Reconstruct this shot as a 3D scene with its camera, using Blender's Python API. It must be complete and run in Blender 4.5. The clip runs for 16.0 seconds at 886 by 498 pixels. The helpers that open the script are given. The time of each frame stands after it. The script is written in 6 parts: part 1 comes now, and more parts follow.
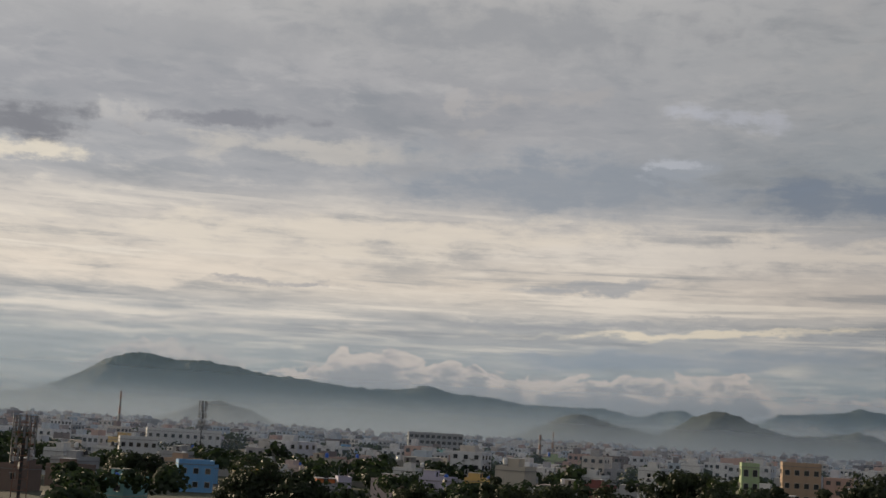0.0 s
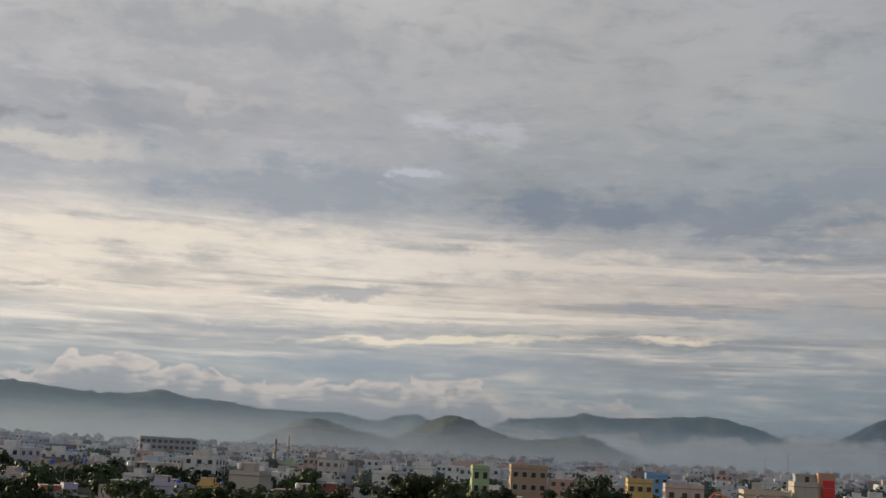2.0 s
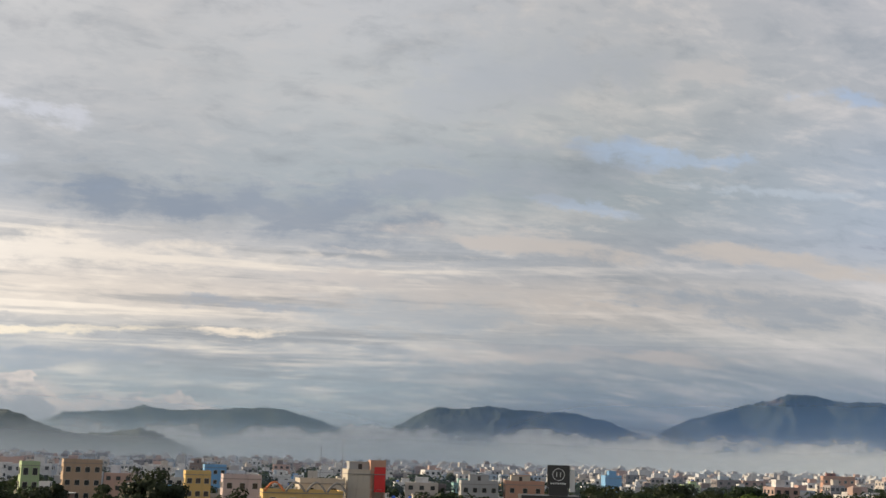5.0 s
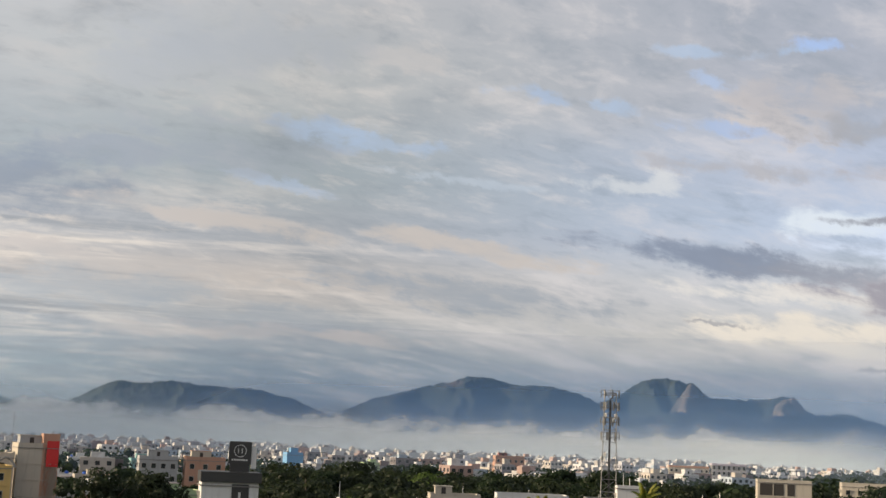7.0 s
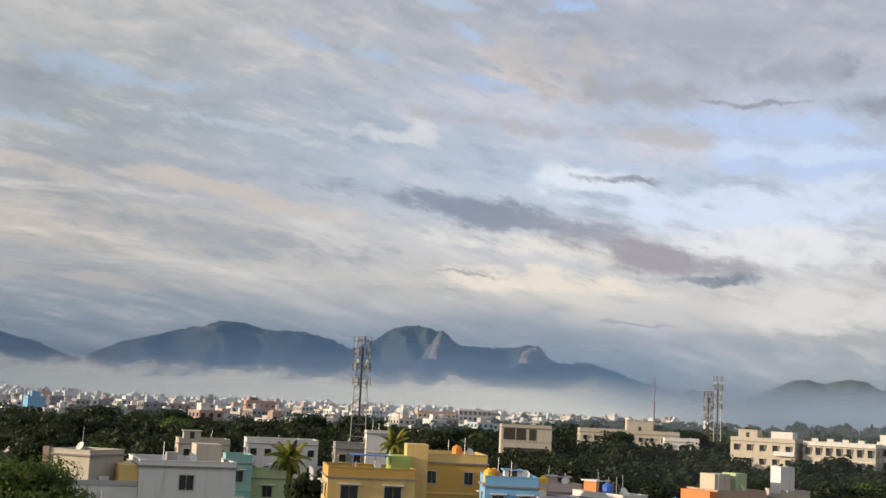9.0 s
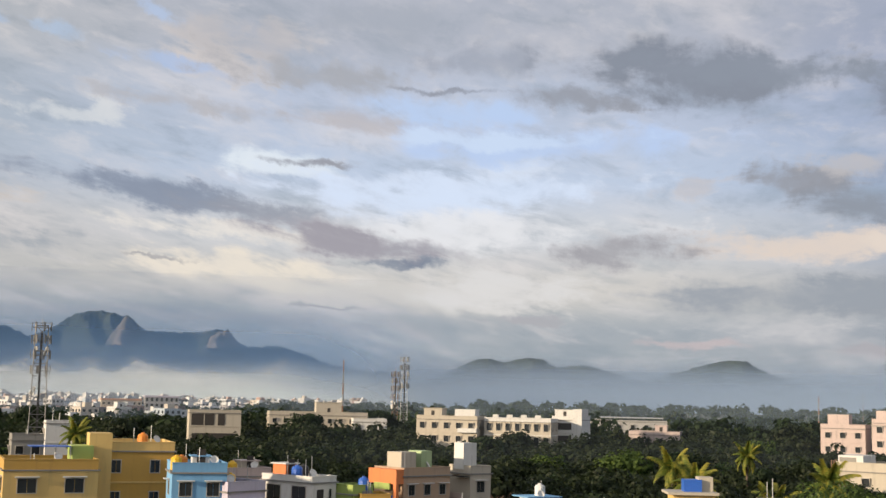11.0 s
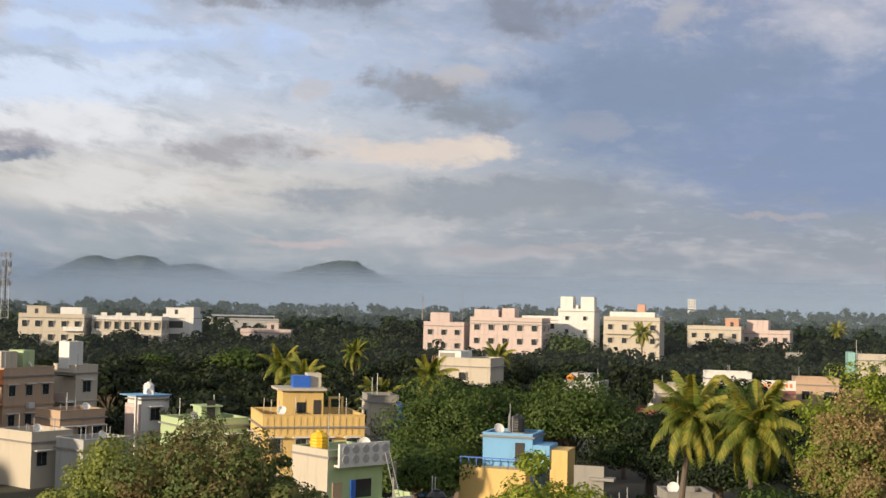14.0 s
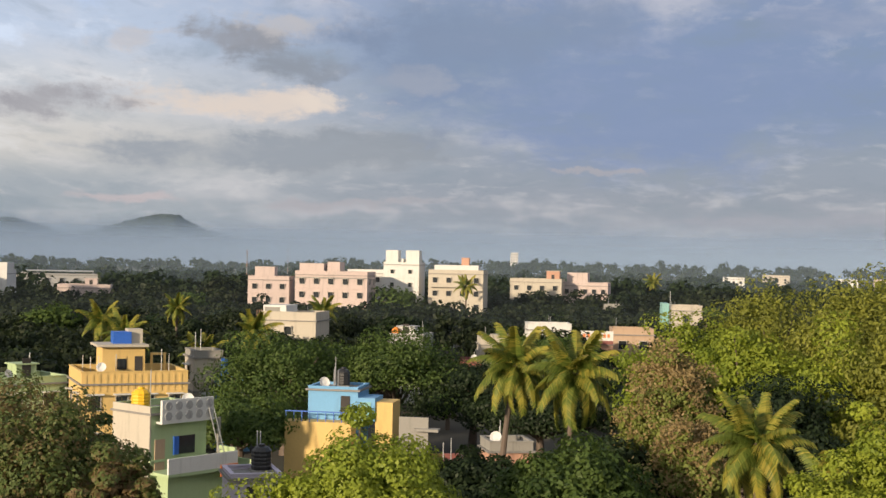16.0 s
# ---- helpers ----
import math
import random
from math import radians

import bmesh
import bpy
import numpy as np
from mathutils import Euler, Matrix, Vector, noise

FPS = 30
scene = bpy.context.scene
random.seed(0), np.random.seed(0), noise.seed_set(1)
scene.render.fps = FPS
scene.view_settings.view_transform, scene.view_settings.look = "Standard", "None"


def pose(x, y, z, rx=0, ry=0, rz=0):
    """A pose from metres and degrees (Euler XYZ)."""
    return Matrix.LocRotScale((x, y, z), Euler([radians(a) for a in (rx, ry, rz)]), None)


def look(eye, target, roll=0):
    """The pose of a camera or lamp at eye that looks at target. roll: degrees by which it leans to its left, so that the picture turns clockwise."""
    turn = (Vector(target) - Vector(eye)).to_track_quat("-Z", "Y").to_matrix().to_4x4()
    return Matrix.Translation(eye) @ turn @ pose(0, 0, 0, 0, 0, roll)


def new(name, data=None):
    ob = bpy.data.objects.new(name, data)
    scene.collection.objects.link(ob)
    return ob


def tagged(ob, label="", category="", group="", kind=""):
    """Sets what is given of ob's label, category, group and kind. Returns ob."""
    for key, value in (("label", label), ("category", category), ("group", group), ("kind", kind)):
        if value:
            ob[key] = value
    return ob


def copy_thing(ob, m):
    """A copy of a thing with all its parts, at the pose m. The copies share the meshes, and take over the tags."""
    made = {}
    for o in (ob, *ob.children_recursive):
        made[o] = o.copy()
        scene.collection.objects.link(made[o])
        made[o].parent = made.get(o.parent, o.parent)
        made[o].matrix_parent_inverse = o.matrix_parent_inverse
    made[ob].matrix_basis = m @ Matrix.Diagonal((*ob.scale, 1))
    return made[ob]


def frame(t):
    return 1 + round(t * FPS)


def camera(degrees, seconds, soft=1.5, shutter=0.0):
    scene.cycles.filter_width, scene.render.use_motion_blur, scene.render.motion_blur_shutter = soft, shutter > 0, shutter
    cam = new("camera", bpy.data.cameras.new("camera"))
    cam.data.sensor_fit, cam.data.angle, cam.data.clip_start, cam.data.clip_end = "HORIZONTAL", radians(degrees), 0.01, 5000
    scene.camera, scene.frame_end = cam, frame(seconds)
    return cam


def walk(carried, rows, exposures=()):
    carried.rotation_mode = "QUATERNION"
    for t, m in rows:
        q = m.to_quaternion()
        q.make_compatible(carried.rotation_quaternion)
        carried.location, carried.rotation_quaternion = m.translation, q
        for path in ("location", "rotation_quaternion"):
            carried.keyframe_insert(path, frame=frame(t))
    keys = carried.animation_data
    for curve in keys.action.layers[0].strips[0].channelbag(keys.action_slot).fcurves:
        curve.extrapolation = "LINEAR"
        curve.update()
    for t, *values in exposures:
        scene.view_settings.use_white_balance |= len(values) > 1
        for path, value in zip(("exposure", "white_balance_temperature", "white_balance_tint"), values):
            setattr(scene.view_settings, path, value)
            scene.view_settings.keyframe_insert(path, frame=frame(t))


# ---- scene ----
cam = camera(38.34, 16.0, soft=1.5)

H = 17.0            # eye height over the ground, on a flat roof
EYE = Vector((0, 0, H))


def aim(az, el):
    """The direction at az degrees clockwise from +y and el degrees above the horizon."""
    a, e = radians(az), radians(el)
    return Vector((math.sin(a) * math.cos(e), math.cos(a) * math.cos(e), math.sin(e)))


# seconds, heading, tilt, lean
PATH = [(0.0, 0.00, 8.17, 3.34), (0.5, 3.02, 8.38, 3.38), (1.0, 5.67, 8.57, 3.32), (1.5, 9.02, 8.80, 3.05),
        (2.0, 11.72, 8.99, 3.05), (2.5, 15.06, 9.20, 2.93), (3.0, 18.81, 9.33, 2.44), (3.5, 22.49, 9.18, 1.99),
        (3.7, 23.83, 9.28, 2.03), (5.8, 36.31, 9.38, 1.73), (6.0, 37.79, 9.41, 1.85), (6.5, 41.92, 9.15, 2.20),
        (7.0, 45.25, 8.90, 2.49), (7.5, 48.22, 8.42, 2.59), (8.0, 50.99, 8.29, 2.57), (8.5, 53.38, 7.83, 2.56),
        (9.0, 56.35, 6.98, 2.77), (9.5, 60.16, 7.15, 2.41), (9.7, 61.86, 7.24, 2.12), (11.8, 75.59, 5.88, 0.94),
        (12.0, 77.13, 5.64, 0.81), (12.5, 80.33, 4.82, 0.63), (13.0, 83.43, 4.01, 1.40), (13.5, 85.67, 3.34, 1.40),
        (14.0, 87.65, 2.55, 1.37), (14.5, 89.53, 2.11, 1.13), (15.0, 91.97, 1.93, 1.11), (15.5, 93.78, 1.21, 1.14),
        (16.0, 95.53, 0.64, 1.15)]

walk(cam, [(t, look(EYE, EYE + 100 * aim(a, e), r)) for t, a, e, r in PATH],
     [(0, -0.14), (1, 0.0), (2, 0.08), (4, 0.38), (7, 0.58), (16, 0.58)])

# ---- sky, clouds and sun ----
SUN_AZ, SUN_EL = -46.0, 12.0
world = bpy.data.worlds.new("sky")
scene.world = world
world.use_nodes = True
WN, WL = world.node_tree.nodes, world.node_tree.links


class Graph:
    """Small shorthand for building node trees."""

    def __init__(self, tree):
        self.nodes, self.links = tree.nodes, tree.links

    def add(self, kind, **props):
        n = self.nodes.new(kind)
        for k, v in props.items():
            setattr(n, k, v)
        return n

    def put(self, socket, value):
        if isinstance(value, bpy.types.NodeSocket):
            self.links.new(value, socket)
        elif isinstance(value, (tuple, list)) and socket.type == "RGBA":
            socket.default_value = (*value[:3], 1)
        else:
            socket.default_value = value

    def math(self, op, a, b=0.0, c=0.0, clamp=False):
        n = self.add("ShaderNodeMath", operation=op, use_clamp=clamp)
        for s, v in zip(n.inputs, (a, b, c)):
            self.put(s, v)
        return n.outputs[0]

    def span(self, v, a, b, lo=0.0, hi=1.0, smooth=True):
        n = self.add("ShaderNodeMapRange", interpolation_type="SMOOTHSTEP" if smooth else "LINEAR")
        for k, x in zip(("Value", "From Min", "From Max", "To Min", "To Max"), (v, a, b, lo, hi)):
            self.put(n.inputs[k], x)
        return n.outputs[0]

    def mix(self, fac, a, b, how="MIX"):
        n = self.add("ShaderNodeMix", data_type="RGBA", blend_type=how)
        self.put(n.inputs[0], fac), self.put(n.inputs[6], a), self.put(n.inputs[7], b)
        return n.outputs[2]

    def vec(self, x, y, z=0.0):
        n = self.add("ShaderNodeCombineXYZ")
        for s, v in zip(n.inputs, (x, y, z)):
            self.put(s, v)
        return n.outputs[0]

    def noise(self, v, scale, detail=6.0, rough=0.55, warp=0.0):
        n = self.add("ShaderNodeTexNoise")
        self.put(n.inputs["Vector"], v)
        for k, x in (("Scale", scale), ("Detail", detail), ("Roughness", rough), ("Distortion", warp)):
            n.inputs[k].default_value = x
        return n.outputs[0]

    def ramp(self, v, stops):
        n = self.add("ShaderNodeValToRGB")
        n.color_ramp.interpolation = "EASE"
        e = n.color_ramp.elements
        while len(e) < len(stops):
            e.new(0.5)
        for k, (p, c) in zip(e, stops):
            k.position, k.color = p, (*c, 1)
        self.put(n.inputs[0], v)
        return n.outputs[0]


def tone(r, g, b):
    """A linear colour from display values of 0 to 255."""
    return tuple((c / 255 / 12.92) if c < 10 else ((c / 255 + 0.055) / 1.055) ** 2.4 for c in (r, g, b))


G = Graph(world.node_tree)
way = G.add("ShaderNodeSeparateXYZ")
WL.new(G.add("ShaderNodeTexCoord").outputs["Generated"], way.inputs[0])
AZ = G.math("MULTIPLY", G.math("ARCTAN2", way.outputs[0], way.outputs[1]), 57.2958)
EL = G.math("MULTIPLY", G.math("ARCSINE", way.outputs[2]), 57.2958)
UP = G.span(EL, -2, 22, smooth=False)


def stop(el, *c):
    return ((el + 2) / 24, tone(*c))


sky_low = [
    G.ramp(UP, [stop(0, 150, 156, 156), stop(3, 160, 163, 163), stop(4.5, 168, 166, 164), stop(6.5, 214, 200, 184), stop(8.5, 205, 194, 182),
                stop(11, 166, 164, 164), stop(14, 158, 156, 157), stop(20, 178, 174, 170)]),
    G.ramp(UP, [stop(0, 152, 160, 162), stop(3, 150, 160, 166), stop(5, 162, 166, 170), stop(7, 190, 182, 176), stop(9, 168, 170, 174),
                stop(12, 158, 166, 170), stop(16, 180, 182, 182), stop(20, 182, 183, 185)]),
    G.ramp(UP, [stop(0, 150, 160, 168), stop(3, 165, 172, 180), stop(5, 208, 204, 200), stop(7.5, 205, 208, 214), stop(10, 190, 203, 224),
                stop(13, 186, 196, 216), stop(16, 180, 184, 196), stop(20, 175, 180, 192)]),
    G.ramp(UP, [stop(0, 142, 152, 166), stop(2.5, 152, 158, 170), stop(4.5, 150, 158, 172), stop(7, 133, 149, 175), stop(10, 133, 150, 181),
                stop(14, 140, 152, 182), stop(20, 150, 160, 180)]),
]
base = G.mix(G.span(AZ, 0, 36), sky_low[0], sky_low[1])
base = G.mix(G.span(AZ, 36, 66), base, sky_low[2])
base = G.mix(G.span(AZ, 78, 100), base, sky_low[3])
# the layer of streaky cloud: long in heading, thin in height, sinking to the right past the middle
sunk = G.math("MULTIPLY", G.span(AZ, 26, 84), 6.0)
depth = G.math("ADD", 0.6, G.math("MULTIPLY", G.math("MAXIMUM", EL, 0.0), 0.03))
grow = G.math("ADD", G.math("DIVIDE", EL, depth), G.math("DIVIDE", G.math("MULTIPLY", sunk, 0.6), G.math("MULTIPLY", depth, depth)))
streak = G.noise(G.vec(G.math("MULTIPLY", AZ, 0.11), G.math("MULTIPLY", grow, 0.62)), 1.0, 7, 0.56, 0.25)
puffs = G.noise(G.vec(G.math("MULTIPLY", AZ, 0.24), G.math("MULTIPLY", grow, 0.5), 4.0), 1.0, 8, 0.6, 0.2)
light_side = G.mix(G.span(AZ, 20, 60), tone(236, 222, 204), tone(228, 222, 222))
light_side = G.mix(G.math("MULTIPLY", G.span(EL, 9, 13), G.span(AZ, 45, 25)), light_side, tone(190, 185, 181))
dark_side = G.mix(G.span(AZ, 20, 60), tone(128, 132, 137), tone(132, 146, 160))
base = G.mix(G.span(streak, 0.5, 0.75, 0, 0.5), base, light_side)
base = G.mix(G.span(streak, 0.48, 0.26, 0, 0.5), base, dark_side)
fine = G.noise(G.vec(G.math("MULTIPLY", AZ, 0.3), G.math("MULTIPLY", grow, 1.5), 9.0), 1.0, 8, 0.62, 0.3)
base = G.mix(G.span(fine, 0.5, 0.74, 0, 0.4), base, light_side)
base = G.mix(G.span(fine, 0.5, 0.26, 0, 0.34), base, dark_side)
# thin level streaks low over the ridge
strata = G.noise(G.vec(G.math("MULTIPLY", AZ, 0.055), G.math("MULTIPLY", EL, 1.25), 23.0), 1.0, 6, 0.6, 0.15)
low_belt = G.math("MULTIPLY", G.math("MULTIPLY", G.span(EL, 2.5, 4.5), G.span(EL, 12, 8)), G.span(AZ, 56, 24))
base = G.mix(G.math("MULTIPLY", G.span(strata, 0.52, 0.66, 0, 0.6), low_belt), base, light_side)
base = G.mix(G.math("MULTIPLY", G.span(strata, 0.47, 0.34, 0, 0.55), low_belt), base, dark_side)
wisps = G.noise(G.vec(G.math("MULTIPLY", AZ, 0.42), G.math("MULTIPLY", grow, 2.6), 41.0), 1.0, 6, 0.56, 0.3)
base = G.mix(G.span(wisps, 0.53, 0.72, 0, 0.26), base, light_side)
base = G.mix(G.span(wisps, 0.46, 0.28, 0, 0.2), base, dark_side)
warp_az = G.noise(G.vec(G.math("MULTIPLY", AZ, 0.35), G.math("MULTIPLY", grow, 0.6), 17.0), 1.0, 7, 0.62)
warp_el = G.noise(G.vec(G.math("MULTIPLY", AZ, 0.45), G.math("MULTIPLY", grow, 1.1), 31.0), 1.0, 7, 0.65)
PLACE = G.vec(G.math("MULTIPLY_ADD", G.math("SUBTRACT", warp_az, 0.5), 6.0, AZ), G.math("MULTIPLY_ADD", G.math("SUBTRACT", warp_el, 0.5), 1.5, EL), 0.0)
RAGGED = G.math("SUBTRACT", G.math("ADD", G.math("ADD", G.math("MULTIPLY", puffs, 0.5), G.math("MULTIPLY", fine, 0.5)), G.math("MULTIPLY", wisps, 0.3)), 0.65)

TEXTURE = G.span(G.math("ADD", fine, G.math("MULTIPLY", puffs, 0.6)), 0.5, 0.95, 0.72, 1.12)


def cloud(az, el, wide, high, sink, rgb, amount, rag):
    """A single cloud or gap in the cloud: heading, height, half sizes and slope in degrees."""
    global base
    m = G.add("ShaderNodeMapping", vector_type="TEXTURE")
    here = G.add("ShaderNodeVectorMath", operation="MULTIPLY_ADD")     # keeps the clouds in order, one over another
    WL.new(base, here.inputs[0]), WL.new(PLACE, here.inputs[2])
    here.inputs[1].default_value = (1e-5, 1e-5, 0)
    WL.new(here.outputs[0], m.inputs["Vector"])
    m.inputs["Location"].default_value, m.inputs["Rotation"].default_value, m.inputs["Scale"].default_value = (az, el, 0), (0, 0, radians(-sink)), (wide, high, 1)
    r = G.add("ShaderNodeVectorMath", operation="LENGTH")
    WL.new(m.outputs[0], r.inputs[0])
    edge = G.math("MULTIPLY_ADD", RAGGED, -4.5 * rag, r.outputs["Value"])
    body = G.math("MULTIPLY", G.span(edge, 1.16, 0.3, 0, amount), TEXTURE)
    base = G.mix(body, base, tone(*rgb))


cloud(-17.77, 12.51, 3.38, 1.01, -3.3, (122, 121, 125), 0.85, 1.00)
cloud(-10.22, 13.29, 4.48, 0.37, -3.3, (128, 127, 132), 0.70, 0.90)
cloud(-14.82, 13.23, 0.86, 0.73, -3.3, (190, 184, 178), 0.60, 1.20)
cloud(0.02, 14.78, 0.71, 0.86, -3.3, (176, 170, 166), 0.70, 1.20)
cloud(2.63, 14.91, 1.26, 0.71, -3.3, (174, 168, 164), 0.70, 1.20)
cloud(5.99, 15.28, 2.01, 0.35, -3.3, (170, 165, 162), 0.60, 1.00)
cloud(1.14, 13.43, 0.76, 0.30, -3.3, (172, 167, 163), 0.60, 1.00)
cloud(2.42, 11.47, 1.52, 0.15, -6.3, (198, 188, 180), 0.80, 0.50)
cloud(-6.04, 12.15, 6.30, 0.55, 0.7, (194, 186, 176), 0.70, 0.90)
cloud(-18.79, 11.00, 2.65, 0.53, -3.3, (223, 210, 190), 0.80, 0.90)
cloud(-16.76, 9.58, 2.92, 0.34, -3.3, (213, 202, 188), 0.50, 1.00)
cloud(5.40, 11.12, 9.60, 1.57, -1.3, (140, 145, 152), 0.75, 0.90)
cloud(17.07, 10.75, 4.13, 1.46, 0.7, (122, 131, 144), 0.75, 0.80)
cloud(2.46, 17.89, 9.50, 1.50, -3.3, (146, 146, 148), 0.60, 1.00)
cloud(-11.77, 16.53, 7.39, 1.23, 0.7, (158, 156, 156), 0.50, 1.00)
cloud(-5.26, 15.67, 5.02, 1.00, -0.3, (178, 174, 172), 0.50, 1.20)
cloud(10.82, 12.03, 1.74, 0.75, 6.7, (172, 174, 178), 0.35, 1.30)
cloud(-3.72, 8.47, 15.72, 1.01, -3.3, (222, 208, 190), 0.70, 0.90)
cloud(-13.32, 6.22, 6.43, 0.74, -3.3, (226, 210, 192), 0.60, 0.90)
cloud(-7.62, 6.17, 3.52, 0.20, -1.3, (160, 156, 156), 0.70, 0.60)
cloud(7.11, 6.77, 4.79, 0.33, -5.3, (156, 156, 158), 0.70, 0.60)
cloud(6.18, 5.09, 7.06, 0.20, -3.3, (158, 157, 158), 0.70, 0.60)
cloud(-13.14, 4.25, 6.42, 0.22, -3.3, (168, 165, 164), 0.60, 0.60)
cloud(11.65, 4.91, 9.44, 0.22, -3.3, (224, 210, 188), 0.85, 0.50)
cloud(10.71, 3.68, 10.45, 0.50, -3.3, (142, 150, 159), 0.70, 0.80)
cloud(-11.81, 2.91, 3.47, 0.40, 0.7, (172, 170, 167), 0.90, 0.90)
cloud(-2.08, 2.99, 1.77, 0.66, -3.3, (180, 174, 169), 0.90, 1.10)
cloud(-4.58, 2.46, 1.51, 0.55, -3.3, (178, 172, 168), 0.85, 1.10)
cloud(2.00, 2.52, 3.28, 0.61, 0.7, (172, 168, 166), 0.90, 1.00)
cloud(7.30, 2.26, 3.01, 0.45, -1.3, (170, 166, 165), 0.90, 1.00)
cloud(12.21, 2.51, 2.59, 0.59, -3.3, (184, 177, 171), 0.95, 1.00)
cloud(10.27, 2.04, 3.73, 0.35, -3.3, (148, 150, 153), 0.70, 0.90)
cloud(-2.03, 2.19, 3.03, 0.30, -3.3, (150, 151, 153), 0.70, 0.90)
cloud(24.13, 10.91, 7.61, 1.52, 1.0, (132, 140, 152), 0.75, 0.80)
cloud(29.26, 12.15, 6.55, 1.01, -7.0, (140, 148, 160), 0.60, 0.90)
cloud(12.74, 8.37, 10.52, 0.80, -2.0, (220, 208, 194), 0.75, 0.90)
cloud(35.55, 9.79, 4.70, 0.54, 2.0, (194, 187, 182), 0.70, 0.90)
cloud(27.04, 8.02, 5.57, 0.35, 2.0, (196, 187, 180), 0.70, 0.80)
cloud(22.01, 5.33, 2.28, 0.23, -2.0, (226, 211, 192), 0.90, 0.50)
cloud(22.99, 6.56, 3.81, 0.30, 1.0, (150, 154, 162), 0.60, 0.80)
cloud(13.12, 14.40, 2.00, 0.45, 6.0, (186, 186, 192), 0.60, 1.20)
cloud(10.23, 12.31, 1.24, 0.25, -2.0, (188, 188, 192), 0.60, 1.20)
cloud(39.93, 13.74, 2.66, 0.63, 4.0, (168, 185, 208), 0.70, 1.00)
cloud(37.99, 11.36, 2.94, 0.29, 10.0, (172, 186, 206), 0.60, 0.90)
cloud(36.74, 4.86, 5.40, 0.32, 1.0, (178, 174, 173), 0.60, 0.80)
cloud(30.60, 6.38, 8.04, 1.00, 0.0, (156, 163, 170), 0.60, 0.90)
cloud(11.39, 2.44, 2.85, 0.50, -2.0, (182, 177, 173), 0.90, 1.00)
cloud(8.29, 2.06, 2.69, 0.44, -2.0, (160, 158, 160), 0.70, 1.00)
cloud(18.35, 2.13, 2.77, 0.28, -2.0, (184, 179, 175), 0.90, 0.90)
cloud(34.31, 16.60, 6.42, 1.23, -12.0, (172, 175, 180), 0.50, 1.00)
cloud(49.54, 15.84, 2.26, 0.35, 7.5, (168, 188, 216), 0.65, 1.00)
cloud(52.80, 15.44, 1.75, 0.40, 5.5, (174, 194, 220), 0.65, 1.00)
cloud(56.72, 17.76, 2.71, 0.30, 3.5, (178, 197, 222), 0.65, 0.90)
cloud(61.69, 17.78, 1.45, 0.24, -2.5, (174, 196, 226), 0.65, 0.90)
cloud(56.98, 16.66, 1.48, 0.30, 7.5, (180, 198, 228), 0.70, 0.90)
cloud(42.85, 13.50, 3.04, 0.35, 9.5, (170, 188, 212), 0.60, 1.00)
cloud(54.53, 11.96, 3.76, 0.55, 1.5, (220, 222, 223), 0.60, 1.20)
cloud(46.04, 12.00, 3.80, 0.25, 5.5, (190, 200, 212), 0.50, 1.00)
cloud(62.85, 10.34, 3.39, 0.63, 2.5, (226, 234, 242), 0.80, 0.90)
cloud(60.47, 14.64, 3.42, 0.88, 5.5, (216, 206, 200), 0.70, 1.10)
cloud(59.01, 12.71, 4.93, 0.44, 5.5, (178, 176, 180), 0.60, 1.00)
cloud(57.32, 8.87, 5.47, 0.65, 6.5, (136, 148, 170), 0.80, 0.80)
cloud(46.17, 8.96, 5.84, 0.61, 7.5, (198, 189, 182), 0.75, 0.90)
cloud(35.40, 9.58, 5.76, 0.45, 6.5, (192, 184, 178), 0.70, 0.90)
cloud(31.86, 7.37, 5.44, 0.64, 3.5, (184, 178, 174), 0.60, 0.90)
cloud(46.51, 6.94, 7.11, 1.02, 4.5, (148, 157, 168), 0.70, 0.90)
cloud(38.69, 5.55, 6.55, 0.60, 3.5, (155, 161, 168), 0.60, 0.90)
cloud(61.19, 5.60, 4.64, 0.83, 2.5, (235, 225, 211), 0.85, 0.90)
cloud(57.59, 5.97, 1.98, 0.12, 3.5, (172, 170, 172), 0.80, 0.40)
cloud(41.77, 4.70, 3.03, 0.30, 1.5, (188, 181, 177), 0.60, 0.90)
cloud(33.29, 4.61, 3.97, 0.30, 1.5, (186, 180, 176), 0.60, 0.90)
cloud(43.18, 17.28, 2.51, 0.70, 1.5, (196, 192, 190), 0.60, 1.20)
cloud(36.09, 17.90, 6.44, 1.49, -2.5, (172, 176, 182), 0.50, 1.00)
cloud(33.92, 12.76, 6.46, 1.49, -2.5, (158, 164, 172), 0.60, 1.00)
cloud(69.31, 8.81, 6.93, 1.49, 1.2, (216, 226, 244), 0.80, 0.90)
cloud(70.45, 12.87, 4.41, 0.74, 3.2, (186, 207, 240), 0.85, 0.80)
cloud(57.96, 14.41, 3.02, 0.35, 7.2, (172, 192, 226), 0.70, 0.90)
cloud(62.24, 17.87, 1.49, 0.35, 5.2, (172, 196, 238), 0.80, 0.90)
cloud(73.61, 10.18, 2.91, 0.97, -2.8, (222, 229, 242), 0.60, 0.90)
cloud(62.37, 7.13, 7.58, 0.45, 4.2, (237, 230, 221), 0.75, 0.80)
cloud(67.64, 6.71, 3.74, 0.60, 4.2, (160, 158, 168), 0.90, 0.80)
cloud(68.39, 6.01, 2.36, 0.27, 0.2, (124, 134, 152), 0.95, 0.40)
cloud(57.45, 8.83, 6.85, 0.76, 7.2, (138, 147, 165), 0.80, 0.80)
cloud(63.10, 8.04, 4.54, 0.66, 7.2, (152, 156, 168), 0.80, 0.90)
